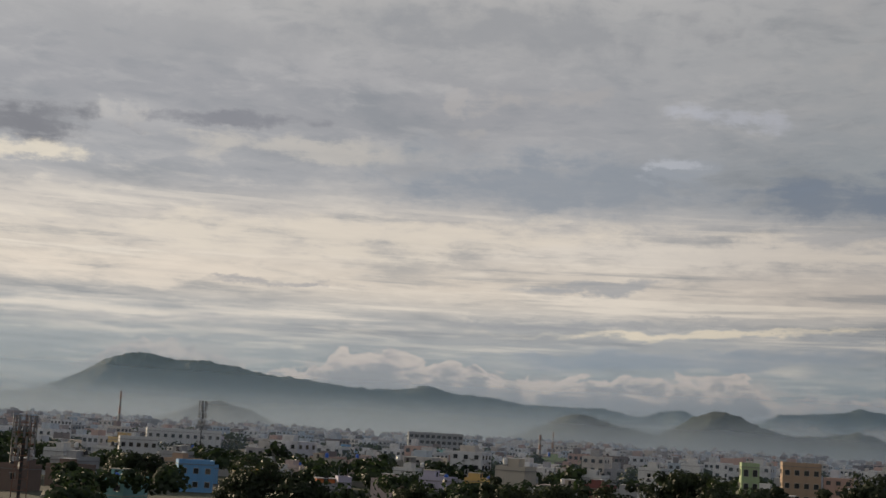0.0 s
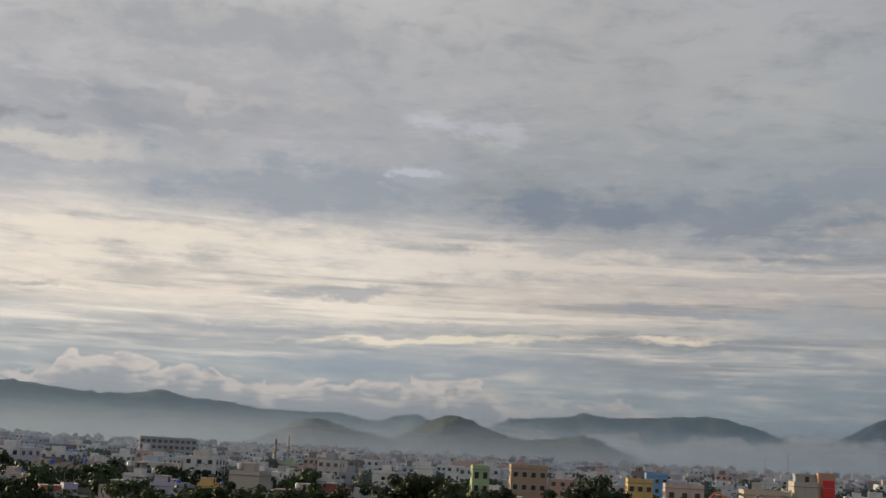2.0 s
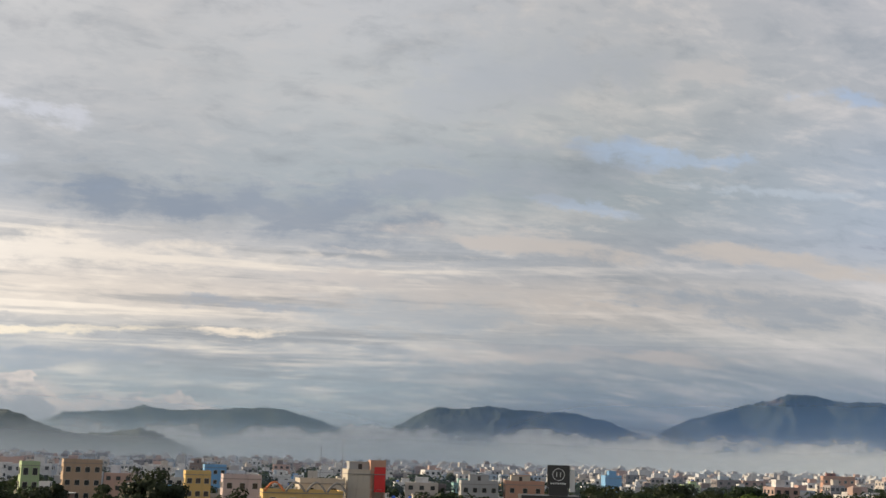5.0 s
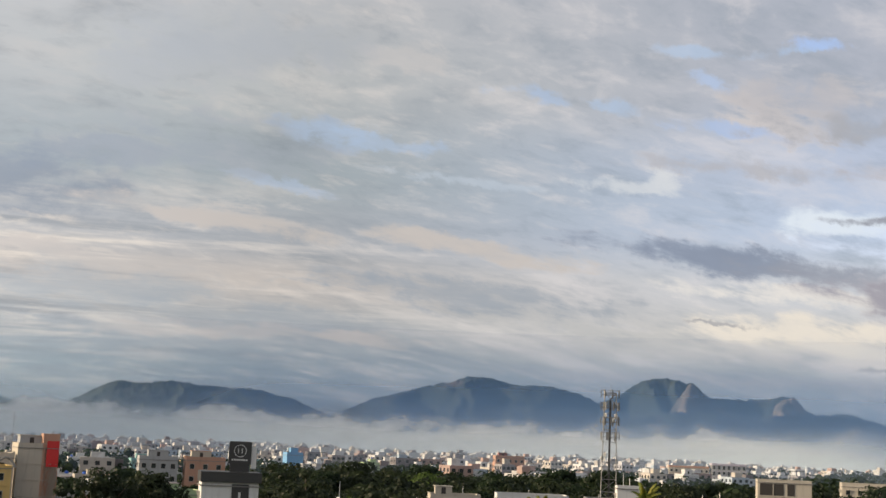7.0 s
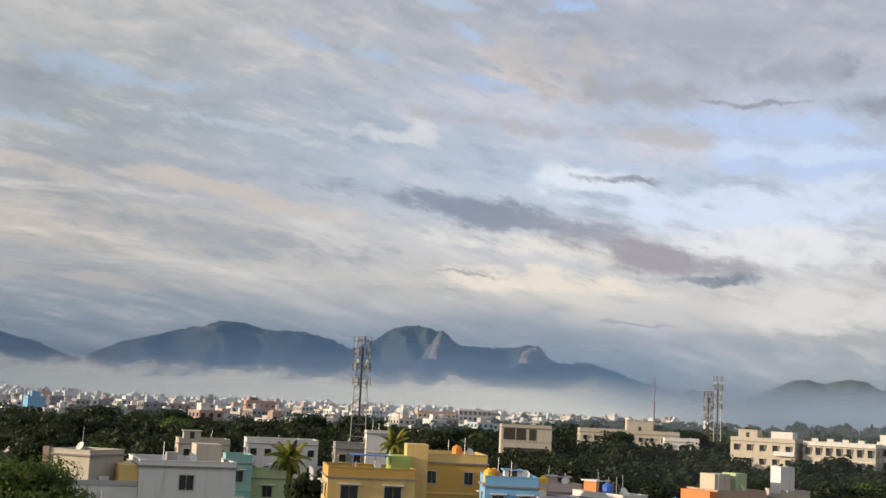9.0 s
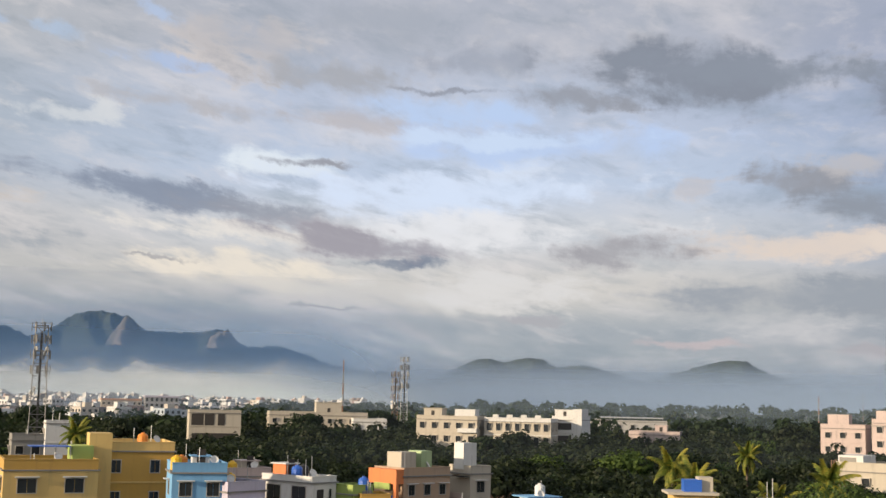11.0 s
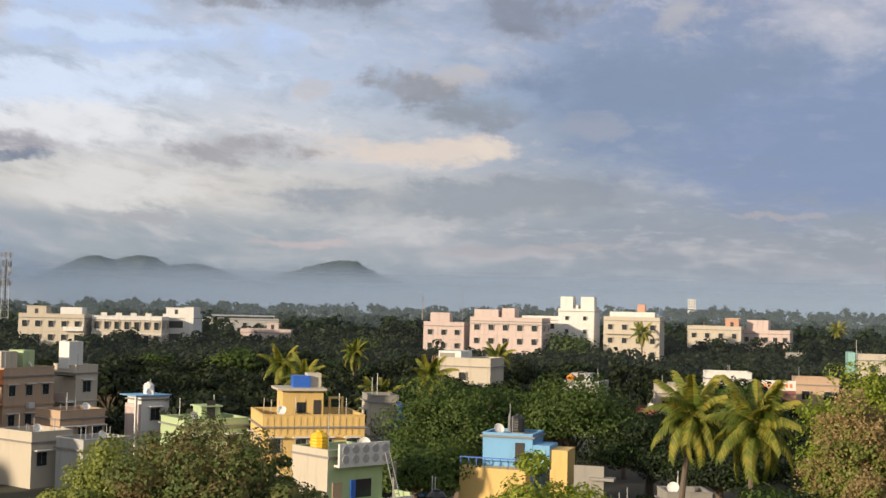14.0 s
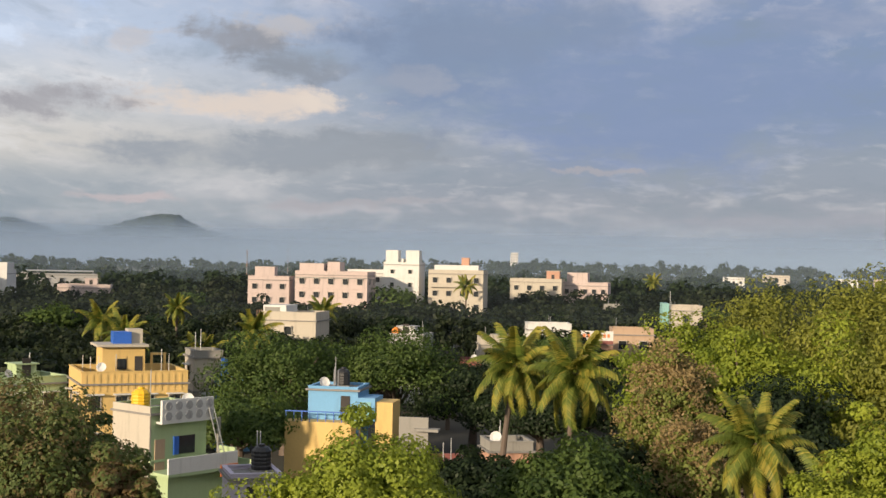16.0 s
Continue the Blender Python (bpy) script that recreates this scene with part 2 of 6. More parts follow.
cloud(65.75, 12.36, 3.49, 0.60, 6.2, (184, 178, 180), 0.60, 0.90)
cloud(70.19, 13.77, 2.45, 0.17, 0.2, (146, 150, 162), 0.90, 0.50)
cloud(65.05, 10.40, 2.26, 0.23, 1.2, (156, 158, 168), 0.90, 0.60)
cloud(61.56, 15.27, 3.00, 1.25, 3.2, (190, 186, 188), 0.60, 1.20)
cloud(71.63, 15.04, 2.91, 0.73, -2.8, (158, 164, 178), 0.70, 1.00)
cloud(68.65, 16.78, 3.43, 0.98, 5.2, (166, 172, 184), 0.70, 1.00)
cloud(68.18, 4.56, 10.43, 0.75, 1.2, (216, 211, 206), 0.60, 0.80)
cloud(65.24, 3.96, 1.75, 0.10, 0.2, (176, 176, 180), 0.80, 0.40)
cloud(74.37, 3.58, 1.93, 0.19, -0.8, (178, 178, 184), 0.80, 0.50)
cloud(60.74, 3.40, 12.64, 0.45, 1.2, (170, 172, 178), 0.50, 0.80)
cloud(71.77, 9.34, 8.51, 1.15, -2.6, (214, 227, 248), 0.80, 0.90)
cloud(71.06, 7.56, 8.51, 0.95, -0.6, (232, 232, 235), 0.80, 0.90)
cloud(74.51, 11.30, 7.53, 1.00, -0.6, (186, 206, 240), 0.80, 0.90)
cloud(73.13, 4.98, 5.54, 1.01, -0.6, (222, 220, 220), 0.70, 0.90)
cloud(95.72, 9.24, 6.35, 2.93, -4.6, (129, 145, 173), 0.90, 0.60)
cloud(82.45, 14.37, 6.01, 1.50, 5.4, (136, 142, 155), 0.95, 0.90)
cloud(90.61, 13.02, 3.22, 1.14, 5.4, (134, 141, 157), 0.90, 0.90)
cloud(76.01, 13.46, 2.75, 0.50, 5.4, (150, 153, 163), 0.85, 0.90)
cloud(64.25, 14.29, 4.82, 0.82, 5.4, (168, 170, 177), 0.80, 1.00)
cloud(85.81, 9.80, 2.77, 0.91, 3.4, (150, 152, 161), 0.90, 1.00)
cloud(88.84, 8.65, 3.76, 0.75, 5.4, (142, 148, 160), 0.85, 0.90)
cloud(81.46, 9.42, 2.28, 0.61, -6.6, (196, 188, 186), 0.50, 1.00)
cloud(91.04, 4.95, 6.00, 1.10, -2.0, (144, 150, 160), 0.80, 0.90)
cloud(86.83, 6.95, 5.80, 0.76, -0.6, (222, 208, 198), 0.95, 0.80)
cloud(90.34, 7.13, 2.25, 0.45, -6.6, (228, 214, 202), 0.70, 0.90)
cloud(78.17, 6.59, 3.04, 0.91, -4.6, (164, 162, 168), 0.90, 0.90)
cloud(86.33, 4.76, 8.34, 1.01, -0.6, (154, 160, 170), 0.85, 0.70)
cloud(65.45, 6.98, 4.66, 0.83, 8.4, (162, 158, 167), 0.90, 0.80)
cloud(81.27, 2.52, 3.55, 0.25, -0.6, (194, 183, 186), 0.80, 0.80)
cloud(91.06, 2.38, 3.74, 0.27, -0.6, (182, 181, 188), 0.85, 0.80)
cloud(88.34, 10.53, 2.25, 0.60, -0.6, (192, 188, 190), 0.70, 1.00)
cloud(98.13, 12.74, 2.88, 0.96, -20.6, (176, 176, 184), 0.70, 1.00)
cloud(74.67, 3.49, 2.27, 0.20, -0.6, (172, 172, 178), 0.70, 0.60)
cloud(85.65, 14.45, 6.50, 0.75, 4.0, (140, 147, 160), 0.85, 1.00)
cloud(94.99, 15.24, 2.50, 0.60, 0.0, (186, 192, 204), 0.50, 1.00)
cloud(72.82, 11.65, 5.00, 0.45, 0.0, (206, 222, 245), 0.70, 0.90)
cloud(105.86, 7.33, 10.92, 3.72, -1.1, (131, 147, 181), 0.85, 0.50)
cloud(102.44, 4.20, 1.89, 0.18, 2.9, (166, 165, 175), 0.90, 0.50)
cloud(109.12, 2.02, 8.14, 0.49, -2.1, (160, 162, 173), 0.85, 0.80)
cloud(91.33, 2.60, 4.56, 0.25, -3.1, (172, 170, 177), 0.85, 0.70)
cloud(105.98, 1.06, 12.49, 0.45, -1.1, (140, 148, 162), 0.70, 0.50)
cloud(93.75, 8.20, 2.27, 0.76, -1.1, (158, 164, 180), 0.70, 1.00)
cloud(98.29, 10.27, 7.00, 1.50, -5.1, (132, 146, 172), 0.60, 0.90)
cloud(111.82, 10.61, 5.28, 0.72, -1.1, (140, 152, 180), 0.60, 0.90)


def cumulus(tops, depth, crown, belly, amount):
    """A bank of heaped cloud behind the hills: its billowing top passes over (heading, height) knots."""
    global base
    lo, hi = tops[0][0], tops[-1][0]
    curve = G.add("ShaderNodeFloatCurve")
    pts = curve.mapping.curves[0].points
    while len(pts) < len(tops):
        pts.new(0.5, 0.5)
    for k, (a, e) in zip(pts, tops):
        k.location = ((a - lo) / (hi - lo), e / 6)
    curve.mapping.update()
    G.put(curve.inputs["Value"], G.span(AZ, lo, hi, smooth=False))
    heap = G.noise(G.vec(G.math("MULTIPLY", AZ, 0.75), G.math("MULTIPLY", EL, 1.1), lo), 1.0, 7, 0.56, 0.5)
    swell = G.math("MULTIPLY", G.math("SUBTRACT", heap, 0.5), 2.2)
    under = G.math("SUBTRACT", G.math("ADD", G.math("MULTIPLY", curve.outputs[0], 6.0), swell), EL)
    ends = G.math("MULTIPLY", G.span(AZ, lo, lo + 2), G.span(AZ, hi, hi - 2))
    fold = G.noise(G.vec(G.math("MULTIPLY", AZ, 0.8), G.math("MULTIPLY", EL, 1.9), lo + 5), 1.0, 6, 0.6, 0.4)
    tint = G.mix(G.span(G.math("ADD", under, G.math("MULTIPLY", G.math("SUBTRACT", fold, 0.5), 4.0)), 0.0, depth), tone(*crown), tone(*belly))
    base = G.mix(G.math("MULTIPLY", G.span(under, 0.0, 0.16, 0, amount), ends), base, tint)


cumulus(((-9.5, 1.9), (-7.0, 2.2), (-5.1, 3.0), (-2.2, 3.5), (-0.1, 3.15), (2.5, 3.0), (5.1, 2.6), (7.8, 2.9), (12.0, 3.0), (13.4, 3.15), (15.0, 2.4), (17.0, 1.6)), 1.2, (204, 191, 181), (154, 153, 155), 0.95)
cumulus(((14.0, 1.8), (16.5, 2.35), (18.5, 2.5), (20.8, 2.25), (23.0, 1.6)), 0.6, (190, 180, 174), (160, 160, 162), 0.85)
cumulus(((-16.5, 1.9), (-14.2, 2.8), (-12.2, 3.35), (-10.6, 3.15), (-8.8, 2.5), (-7.2, 1.8)), 0.9, (186, 178, 172), (160, 158, 158), 0.9)

# brighter towards the hidden sun
base = G.mix(1.0, base, G.ramp(G.span(AZ, -60, 60, smooth=False), [(0.0, (1.11, 1.15, 1.20)), (0.33, (1.11, 1.15, 1.20)), (0.54, (1.05, 1.08, 1.12)), (0.68, (0.85, 0.86, 0.88)), (0.85, (0.70,) * 3), (1.0, (0.68,) * 3)]), "MULTIPLY")
heaven = G.add("ShaderNodeTexSky", sky_type="NISHITA", sun_disc=False)
heaven.sun_elevation, heaven.sun_rotation = radians(SUN_EL), radians(SUN_AZ)
clear = G.mix(1.0, heaven.outputs[0], (0.1, 0.1, 0.1), "MULTIPLY")
cover = G.span(EL, 24, 60, 0.97, 0.75)
WL.new(G.mix(cover, clear, base), WN["Background"].inputs["Color"])
WN["Background"].inputs["Strength"].default_value = 1.0

sun = new("sun", bpy.data.lights.new("sun", "SUN"))
sun.data.energy, sun.data.angle, sun.data.color = 4.0, radians(2.0), (1.0, 0.80, 0.56)
sun.matrix_world = look(EYE + 100 * aim(SUN_AZ, SUN_EL), EYE)

# ---- materials ----
def material(name):
    m = bpy.data.materials.new(name)
    m.use_nodes = True
    g = Graph(m.node_tree)
    return m, g, m.node_tree.nodes["Principled BSDF"]


def coords(g, kind="Object"):
    return g.add("ShaderNodeTexCoord").outputs[kind]


def stretched(g, v, x, y, z):
    n = g.add("ShaderNodeMapping")
    g.put(n.inputs["Vector"], v)
    n.inputs["Scale"].default_value = (x, y, z)
    return n.outputs[0]


def bumped(g, p, height, strength=0.3, dist=0.02):
    b = g.add("ShaderNodeBump")
    b.inputs["Strength"].default_value, b.inputs["Distance"].default_value = strength, dist
    g.put(b.inputs["Height"], height)
    g.put(p.inputs["Normal"], b.outputs[0])


def paint(name, rgb, stain=0.5, rough=0.85):
    """Painted plaster with rain streaks, patches and a little grain."""
    m, g, p = material(name)
    v = coords(g)
    runs = g.noise(stretched(g, v, 1.6, 1.6, 0.16), 1.0, 6, 0.65)
    patch = g.noise(v, 0.35, 5, 0.6)
    grain = g.noise(v, 9.0, 4, 0.6)
    dirt = tuple(0.42 * c + 0.03 for c in rgb)
    c = g.mix(g.span(runs, 0.5, 0.78, 0, stain), rgb, dirt)
    c = g.mix(g.span(patch, 0.42, 0.7, 0, 0.3 * stain + 0.08), c, tuple(min(1, 0.75 * x + 0.05) for x in rgb))
    c = g.mix(g.span(grain, 0.35, 0.7, 0, 0.12), c, dirt)
    g.put(p.inputs["Base Color"], c)
    p.inputs["Roughness"].default_value = rough
    bumped(g, p, grain, 0.25, 0.02)
    return m


def plain(name, rgb, rough=0.5, metal=0.0, vary=0.15):
    m, g, p = material(name)
    n = g.noise(coords(g), 3.0, 4, 0.6)
    g.put(p.inputs["Base Color"], g.mix(g.span(n, 0.3, 0.7, 0, vary * 2), rgb, tuple(0.6 * c for c in rgb)))
    p.inputs["Roughness"].default_value, p.inputs["Metallic"].default_value = rough, metal
    return m


def foliage(name, dark, light, warm=None, glow=0.42):
    """Leaves: each one a little different, with light shining through."""
    m, g, p = material(name)
    geo = g.add("ShaderNodeNewGeometry")
    big = g.noise(coords(g), 0.45, 3, 0.5)
    f = g.math("ADD", g.math("MULTIPLY", geo.outputs["Random Per Island"], 0.4), g.math("MULTIPLY", g.span(big, 0.35, 0.65), 0.6))
    c = g.mix(f, dark, light)
    if warm:
        c = g.mix(g.span(g.math("ADD", big, g.math("MULTIPLY", geo.outputs["Random Per Island"], 0.18)), 0.56, 0.68, 0, 0.85), c, warm)
    info = g.add("ShaderNodeObjectInfo")
    c = g.mix(g.span(info.outputs["Random"], 0, 1, 0, 0.35, False), c, dark)
    g.put(p.inputs["Base Color"], c)
    p.inputs["Roughness"].default_value = 0.55
    p.inputs["Specular IOR Level"].default_value = 0.3
    t = g.add("ShaderNodeBsdfTranslucent")
    g.put(t.inputs["Color"], c)
    x = g.add("ShaderNodeMixShader")
    x.inputs[0].default_value = glow
    g.links.new(p.outputs[0], x.inputs[1]), g.links.new(t.outputs[0], x.inputs[2])
    g.links.new(x.outputs[0], m.node_tree.nodes["Material Output"].inputs["Surface"])
    return m


WALLS = {
    "white": paint("white_plaster", (0.62, 0.615, 0.60)), "cream": paint("cream_plaster", (0.46, 0.415, 0.345)),
    "grey": paint("grey_plaster", (0.36, 0.36, 0.36)), "pink": paint("pink_plaster", (0.51, 0.415, 0.39), 0.75),
    "salmon": paint("salmon_plaster", (0.47, 0.27, 0.19)), "yellow": paint("yellow_plaster", (0.62, 0.43, 0.16), 0.4),
    "ochre": paint("ochre_plaster", (0.50, 0.30, 0.07), 0.35), "blue": paint("blue_plaster", (0.16, 0.36, 0.60), 0.35),
    "teal": paint("teal_plaster", (0.22, 0.42, 0.40), 0.4), "green": paint("pale_green_plaster", (0.36, 0.46, 0.26), 0.45),
    "lime": paint("lime_plaster", (0.31, 0.40, 0.11), 0.4), "brown": paint("brown_plaster", (0.20, 0.14, 0.11)),
    "maroon": paint("maroon_plaster", (0.22, 0.08, 0.07)), "tan": paint("tan_plaster", (0.42, 0.30, 0.21)),
    "lilac": paint("lilac_plaster", (0.50, 0.46, 0.56)), "concrete": paint("bare_concrete", (0.26, 0.25, 0.23), 0.8),
    "roof": paint("grey_roof_slab", (0.22, 0.21, 0.20), 0.7), "orange": paint("orange_plaster", (0.62, 0.20, 0.07), 0.3),
}
GLASS = plain("dark_window_glass", (0.03, 0.035, 0.04), 0.15)
FRAME = plain("window_frame_paint", (0.45, 0.42, 0.38), 0.6)
# Near-black colour for flat panels that stand for the shade inside openings.
SHADE = plain("opening_shade", (0.045, 0.04, 0.038), 0.9)
DARK = plain("black_metal", (0.03, 0.03, 0.03), 0.5)
STEEL = plain("galvanised_steel", (0.42, 0.43, 0.44), 0.5, 0.5)
TOWER = plain("weathered_grey_steel", (0.2, 0.2, 0.2), 0.6, 0.3)
RUST = plain("rusty_steel", (0.22, 0.12, 0.08), 0.7, 0.3)
TANKS = {"black": plain("black_plastic", (0.02, 0.02, 0.022), 0.4), "yellow": plain("yellow_plastic", (0.75, 0.45, 0.02), 0.4),
         "blue": plain("blue_plastic", (0.03, 0.12, 0.5), 0.4), "orange": plain("orange_plastic", (0.75, 0.25, 0.03), 0.4),
         "white": plain("white_plastic", (0.7, 0.7, 0.68), 0.4)}
BARK = paint("bark", (0.12, 0.09, 0.07), 0.6)
LEAF = {
    # deep and wood: greens darkened in colour to carry the shade over the wood
    "deep": foliage("shade_darkened_green_leaves", (0.013, 0.026, 0.011), (0.036, 0.058, 0.02)),
    "mid": foliage("green_leaves", (0.05, 0.09, 0.022), (0.13, 0.185, 0.04)),
    "wood": foliage("shade_darkened_wood_leaves", (0.015, 0.024, 0.011), (0.040, 0.055, 0.021)),
    "mango": foliage("mango_leaves", (0.12, 0.16, 0.035), (0.30, 0.33, 0.08)),
    "bright": foliage("yellow_green_leaves", (0.16, 0.22, 0.026), (0.37, 0.42, 0.05)),
    "olive": foliage("olive_leaves", (0.145, 0.165, 0.03), (0.33, 0.34, 0.055)),
    "flush": foliage("leaves_with_red_flush", (0.08, 0.12, 0.035), (0.21, 0.25, 0.075), (0.21, 0.12, 0.065)),
    "bloom": foliage("brown_flower_heads", (0.26, 0.19, 0.085), (0.42, 0.32, 0.155)),
    "palm": foliage("palm_leaflets", (0.09, 0.14, 0.024), (0.29, 0.32, 0.06), (0.44, 0.37, 0.065)),
}


def part(name, bm, mat, parent=None, label="", smooth=False):
    """A bmesh, or a pair of vertex and face lists, as one mesh object."""
    me = bpy.data.meshes.new(name)
    if isinstance(bm, tuple):
        me.from_pydata(bm[0], [], bm[1])
    else:
        bm.to_mesh(me)
        bm.free()
    me.materials.append(mat)
    if smooth:
        for f in me.polygons:
            f.use_smooth = True
    ob = new(name, me)
    if parent:
        ob.parent = parent
    if label:
        ob["label"] = label
    return ob


def spot(az, d, twist=0.0, z=0.0):
    a = radians(az)
    return pose(d * math.sin(a), d * math.cos(a), z, 0, 0, -az + twist)


def box(bm, x0, x1, y0, y1, z0, z1):
    v = [bm.verts.new(p) for p in ((x0, y0, z0), (x1, y0, z0), (x1, y1, z0), (x0, y1, z0), (x0, y0, z1), (x1, y0, z1), (x1, y1, z1), (x0, y1, z1))]
    for f in ((0, 3, 2, 1), (4, 5, 6, 7), (0, 1, 5, 4), (1, 2, 6, 5), (2, 3, 7, 6), (3, 0, 4, 7)):
        bm.faces.new([v[i] for i in f])
    return bm


def boxes(*rows):
    bm = bmesh.new()
    for r in rows:
        box(bm, *r)
    return bm


def tube(bm, pts, radii, sides=6):
    """A tapered tube along points."""
    rings = []
    for i, (p, r) in enumerate(zip(pts, radii)):
        p = Vector(p)
        d = (Vector(pts[min(i + 1, len(pts) - 1)]) - Vector(pts[max(i - 1, 0)])).normalized()
        a = d.orthogonal().normalized()
        b = d.cross(a)
        rings.append([bm.verts.new(p + r * (math.cos(k * math.tau / sides) * a + math.sin(k * math.tau / sides) * b)) for k in range(sides)])
    for r0, r1 in zip(rings, rings[1:]):
        for k in range(sides):
            bm.faces.new((r0[k], r0[(k + 1) % sides], r1[(k + 1) % sides], r1[k]))
    bm.faces.new(rings[-1])
    bm.faces.new(rings[0][::-1])
    return bm


def lathe(rings, sides=14):
    """A turned body from (radius, height) pairs."""
    bm = bmesh.new()
    rows = [[bm.verts.new((r * math.cos(k * math.tau / sides), r * math.sin(k * math.tau / sides), z)) for k in range(sides)] for r, z in rings]
    for a, b in zip(rows, rows[1:]):
        for k in range(sides):
            bm.faces.new((a[k], a[(k + 1) % sides], b[(k + 1) % sides], b[k]))
    bm.faces.new(rows[-1])
    bm.faces.new(rows[0][::-1])
    return bm

# ---- ground, hills and mist ----
def ground_sheet():
    m, g, p = material("earth_and_scrub")
    v = coords(g)
    a, b = g.noise(v, 0.012, 6, 0.6), g.noise(v, 0.25, 5, 0.6)
    c = g.mix(g.span(a, 0.42, 0.58), (0.022, 0.036, 0.014), (0.06, 0.052, 0.04))
    g.put(p.inputs["Base Color"], g.mix(g.span(b, 0.35, 0.7, 0, 0.5), c, (0.05, 0.05, 0.03)))
    p.inputs["Roughness"].default_value = 0.95
    bm = bmesh.new()
    rings = [[bm.verts.new((r * math.sin(k * math.tau / 96), r * math.cos(k * math.tau / 96), 0)) for k in range(96)] for r in (20, 200, 1000, 4900)]
    bm.faces.new(rings[0][::-1])
    for r0, r1 in zip(rings, rings[1:]):
        for k in range(96):
            bm.faces.new((r0[k], r1[k], r1[(k + 1) % 96], r0[(k + 1) % 96])[::-1])
    tagged(part("ground", bm, m), "flat earth and scrub under the town", "ground", kind="structure")


ground_sheet()


def hill_skin(name, dark, light, rock, rocky):
    m, g, p = material(name)
    v = coords(g)
    a, b, c = g.noise(v, 0.012, 7, 0.65), g.noise(v, 0.1, 5, 0.65), g.noise(stretched(g, v, 1, 1, 0.5), 0.006, 6, 0.6)
    col = g.mix(g.span(a, 0.35, 0.68), dark, light)
    col = g.mix(g.span(b, 0.4, 0.7, 0, 0.5), col, tuple(0.5 * x for x in dark))
    col = g.mix(g.span(c, 0.62 - rocky, 0.7 - rocky), col, rock)
    g.put(p.inputs["Base Color"], col)
    p.inputs["Roughness"].default_value = 0.95
    bumped(g, p, a, 0.6, 10.0)
    return m


FOREST = hill_skin("forested_hillside", (0.02, 0.036, 0.032), (0.04, 0.062, 0.045), (0.09, 0.085, 0.07), -0.02)
ROCKY = hill_skin("rocky_hillside", (0.02, 0.036, 0.034), (0.045, 0.06, 0.048), (0.13, 0.11, 0.09), 0.02)


def hill(label, d, ridge, skin=FOREST, deep=480, rough=1.0, crag=0.0):
    """A hill whose crest at distance d passes over the ridge's (heading, elevation) knots; its slopes fall to both sides."""
    az = np.arange(ridge[0][0], ridge[-1][0] + 0.01, 0.04)
    ka, ke = np.array([r[0] for r in ridge]), np.array([r[1] for r in ridge])
    el = np.interp(az, ka, ke)
    k = np.hanning(9)
    el = np.convolve(np.pad(el, 3, mode="edge"), k / k.sum(), "valid")
    steps = [i / 26 for i in range(27)] + [1.08, 1.2, 1.4]
    verts, faces = [], []
    for i, (a, e) in enumerate(zip(az, el)):
        top = d * math.tan(radians(e)) + H
        for s in steps:
            r = d - deep * (1 - s)
            x, y = r * math.sin(radians(a)), r * math.cos(radians(a))
            n = noise.fractal(Vector((x, y, 7)) * 0.004, 0.9, 2.1, 6)
            n2 = noise.fractal(Vector((x, y, 3)) * 0.03, 0.8, 2.0, 3)
            spur = 1 - abs(noise.noise(Vector((a * 0.55 + 0.5 * n, s * 0.9, d * 0.01)))) * 2      # spurs and gullies run down the face
            f = s ** 0.85 if s <= 1 else max(0.0, 1 - (s - 1) * 1.8)
            f *= 1 + (0.16 * n + 0.30 * (spur - 0.6)) * math.sin(math.pi * min(1, s)) ** 0.8 * rough * 0.7
            z = top * f + n2 * 4.5 * rough + crag * n2 * 10 * (s > 0.3)
            if s > 0.9:
                z += 2.6 * noise.noise(Vector((x, y, 0)) * 0.11)      # tree tops along the crest
            q = r - 60 * rough * (spur - 0.5) * math.sin(math.pi * min(1, s))
            verts.append((q * math.sin(radians(a)), q * math.cos(radians(a)), max(z, -5) if s > 0 else -8))
    m = len(steps)
    for i in range(len(az) - 1):
        for j in range(m - 1):
            a = i * m + j
            faces.append((a, a + m, a + m + 1, a + 1))
    tagged(part("hill", (verts, faces), skin, smooth=True), label, "hill", kind="structure")


hill("long wooded mountain under low cloud", 4300, ((-24, 0.1), (-21, 0.5), (-18.7, 0.69), (-17.6, 0.74), (-16.4, 1.20), (-15.3, 1.76), (-14.3, 2.36), (-13.4, 2.62), (-12.6, 2.70),
     (-11.5, 2.46), (-10.3, 2.52), (-8.6, 2.33), (-7.3, 2.04), (-6.4, 2.05), (-4.8, 1.87), (-3.0, 1.72), (-1.4, 1.79), (-0.2, 2.04), (0.8, 1.72),
     (2.6, 1.67), (3.8, 1.44), (5.8, 1.38), (7.6, 1.45), (9.1, 1.16), (10.5, 1.52), (11.1, 1.52), (12.6, 1.0), (14, 0.3)))
hill("small hill standing in the mist", 2290, ((-13.6, -0.45), (-12.2, -0.11), (-10.9, 0.38), (-10.1, 0.66), (-9.4, 0.78), (-8.8, 0.68), (-8.1, 0.46), (-6.9, -0.05), (-5, -0.4)), deep=220, rough=0.5)
hill("rounded hill standing in the mist", 2320, ((2.2, -0.4), (3.4, -0.1), (5.0, 0.6), (5.6, 0.9), (6.0, 1.08), (6.5, 1.15), (7.1, 1.06), (8.1, 0.76), (9.3, 0.51), (10.4, 0.2), (12, -0.4)), deep=240, rough=0.5)
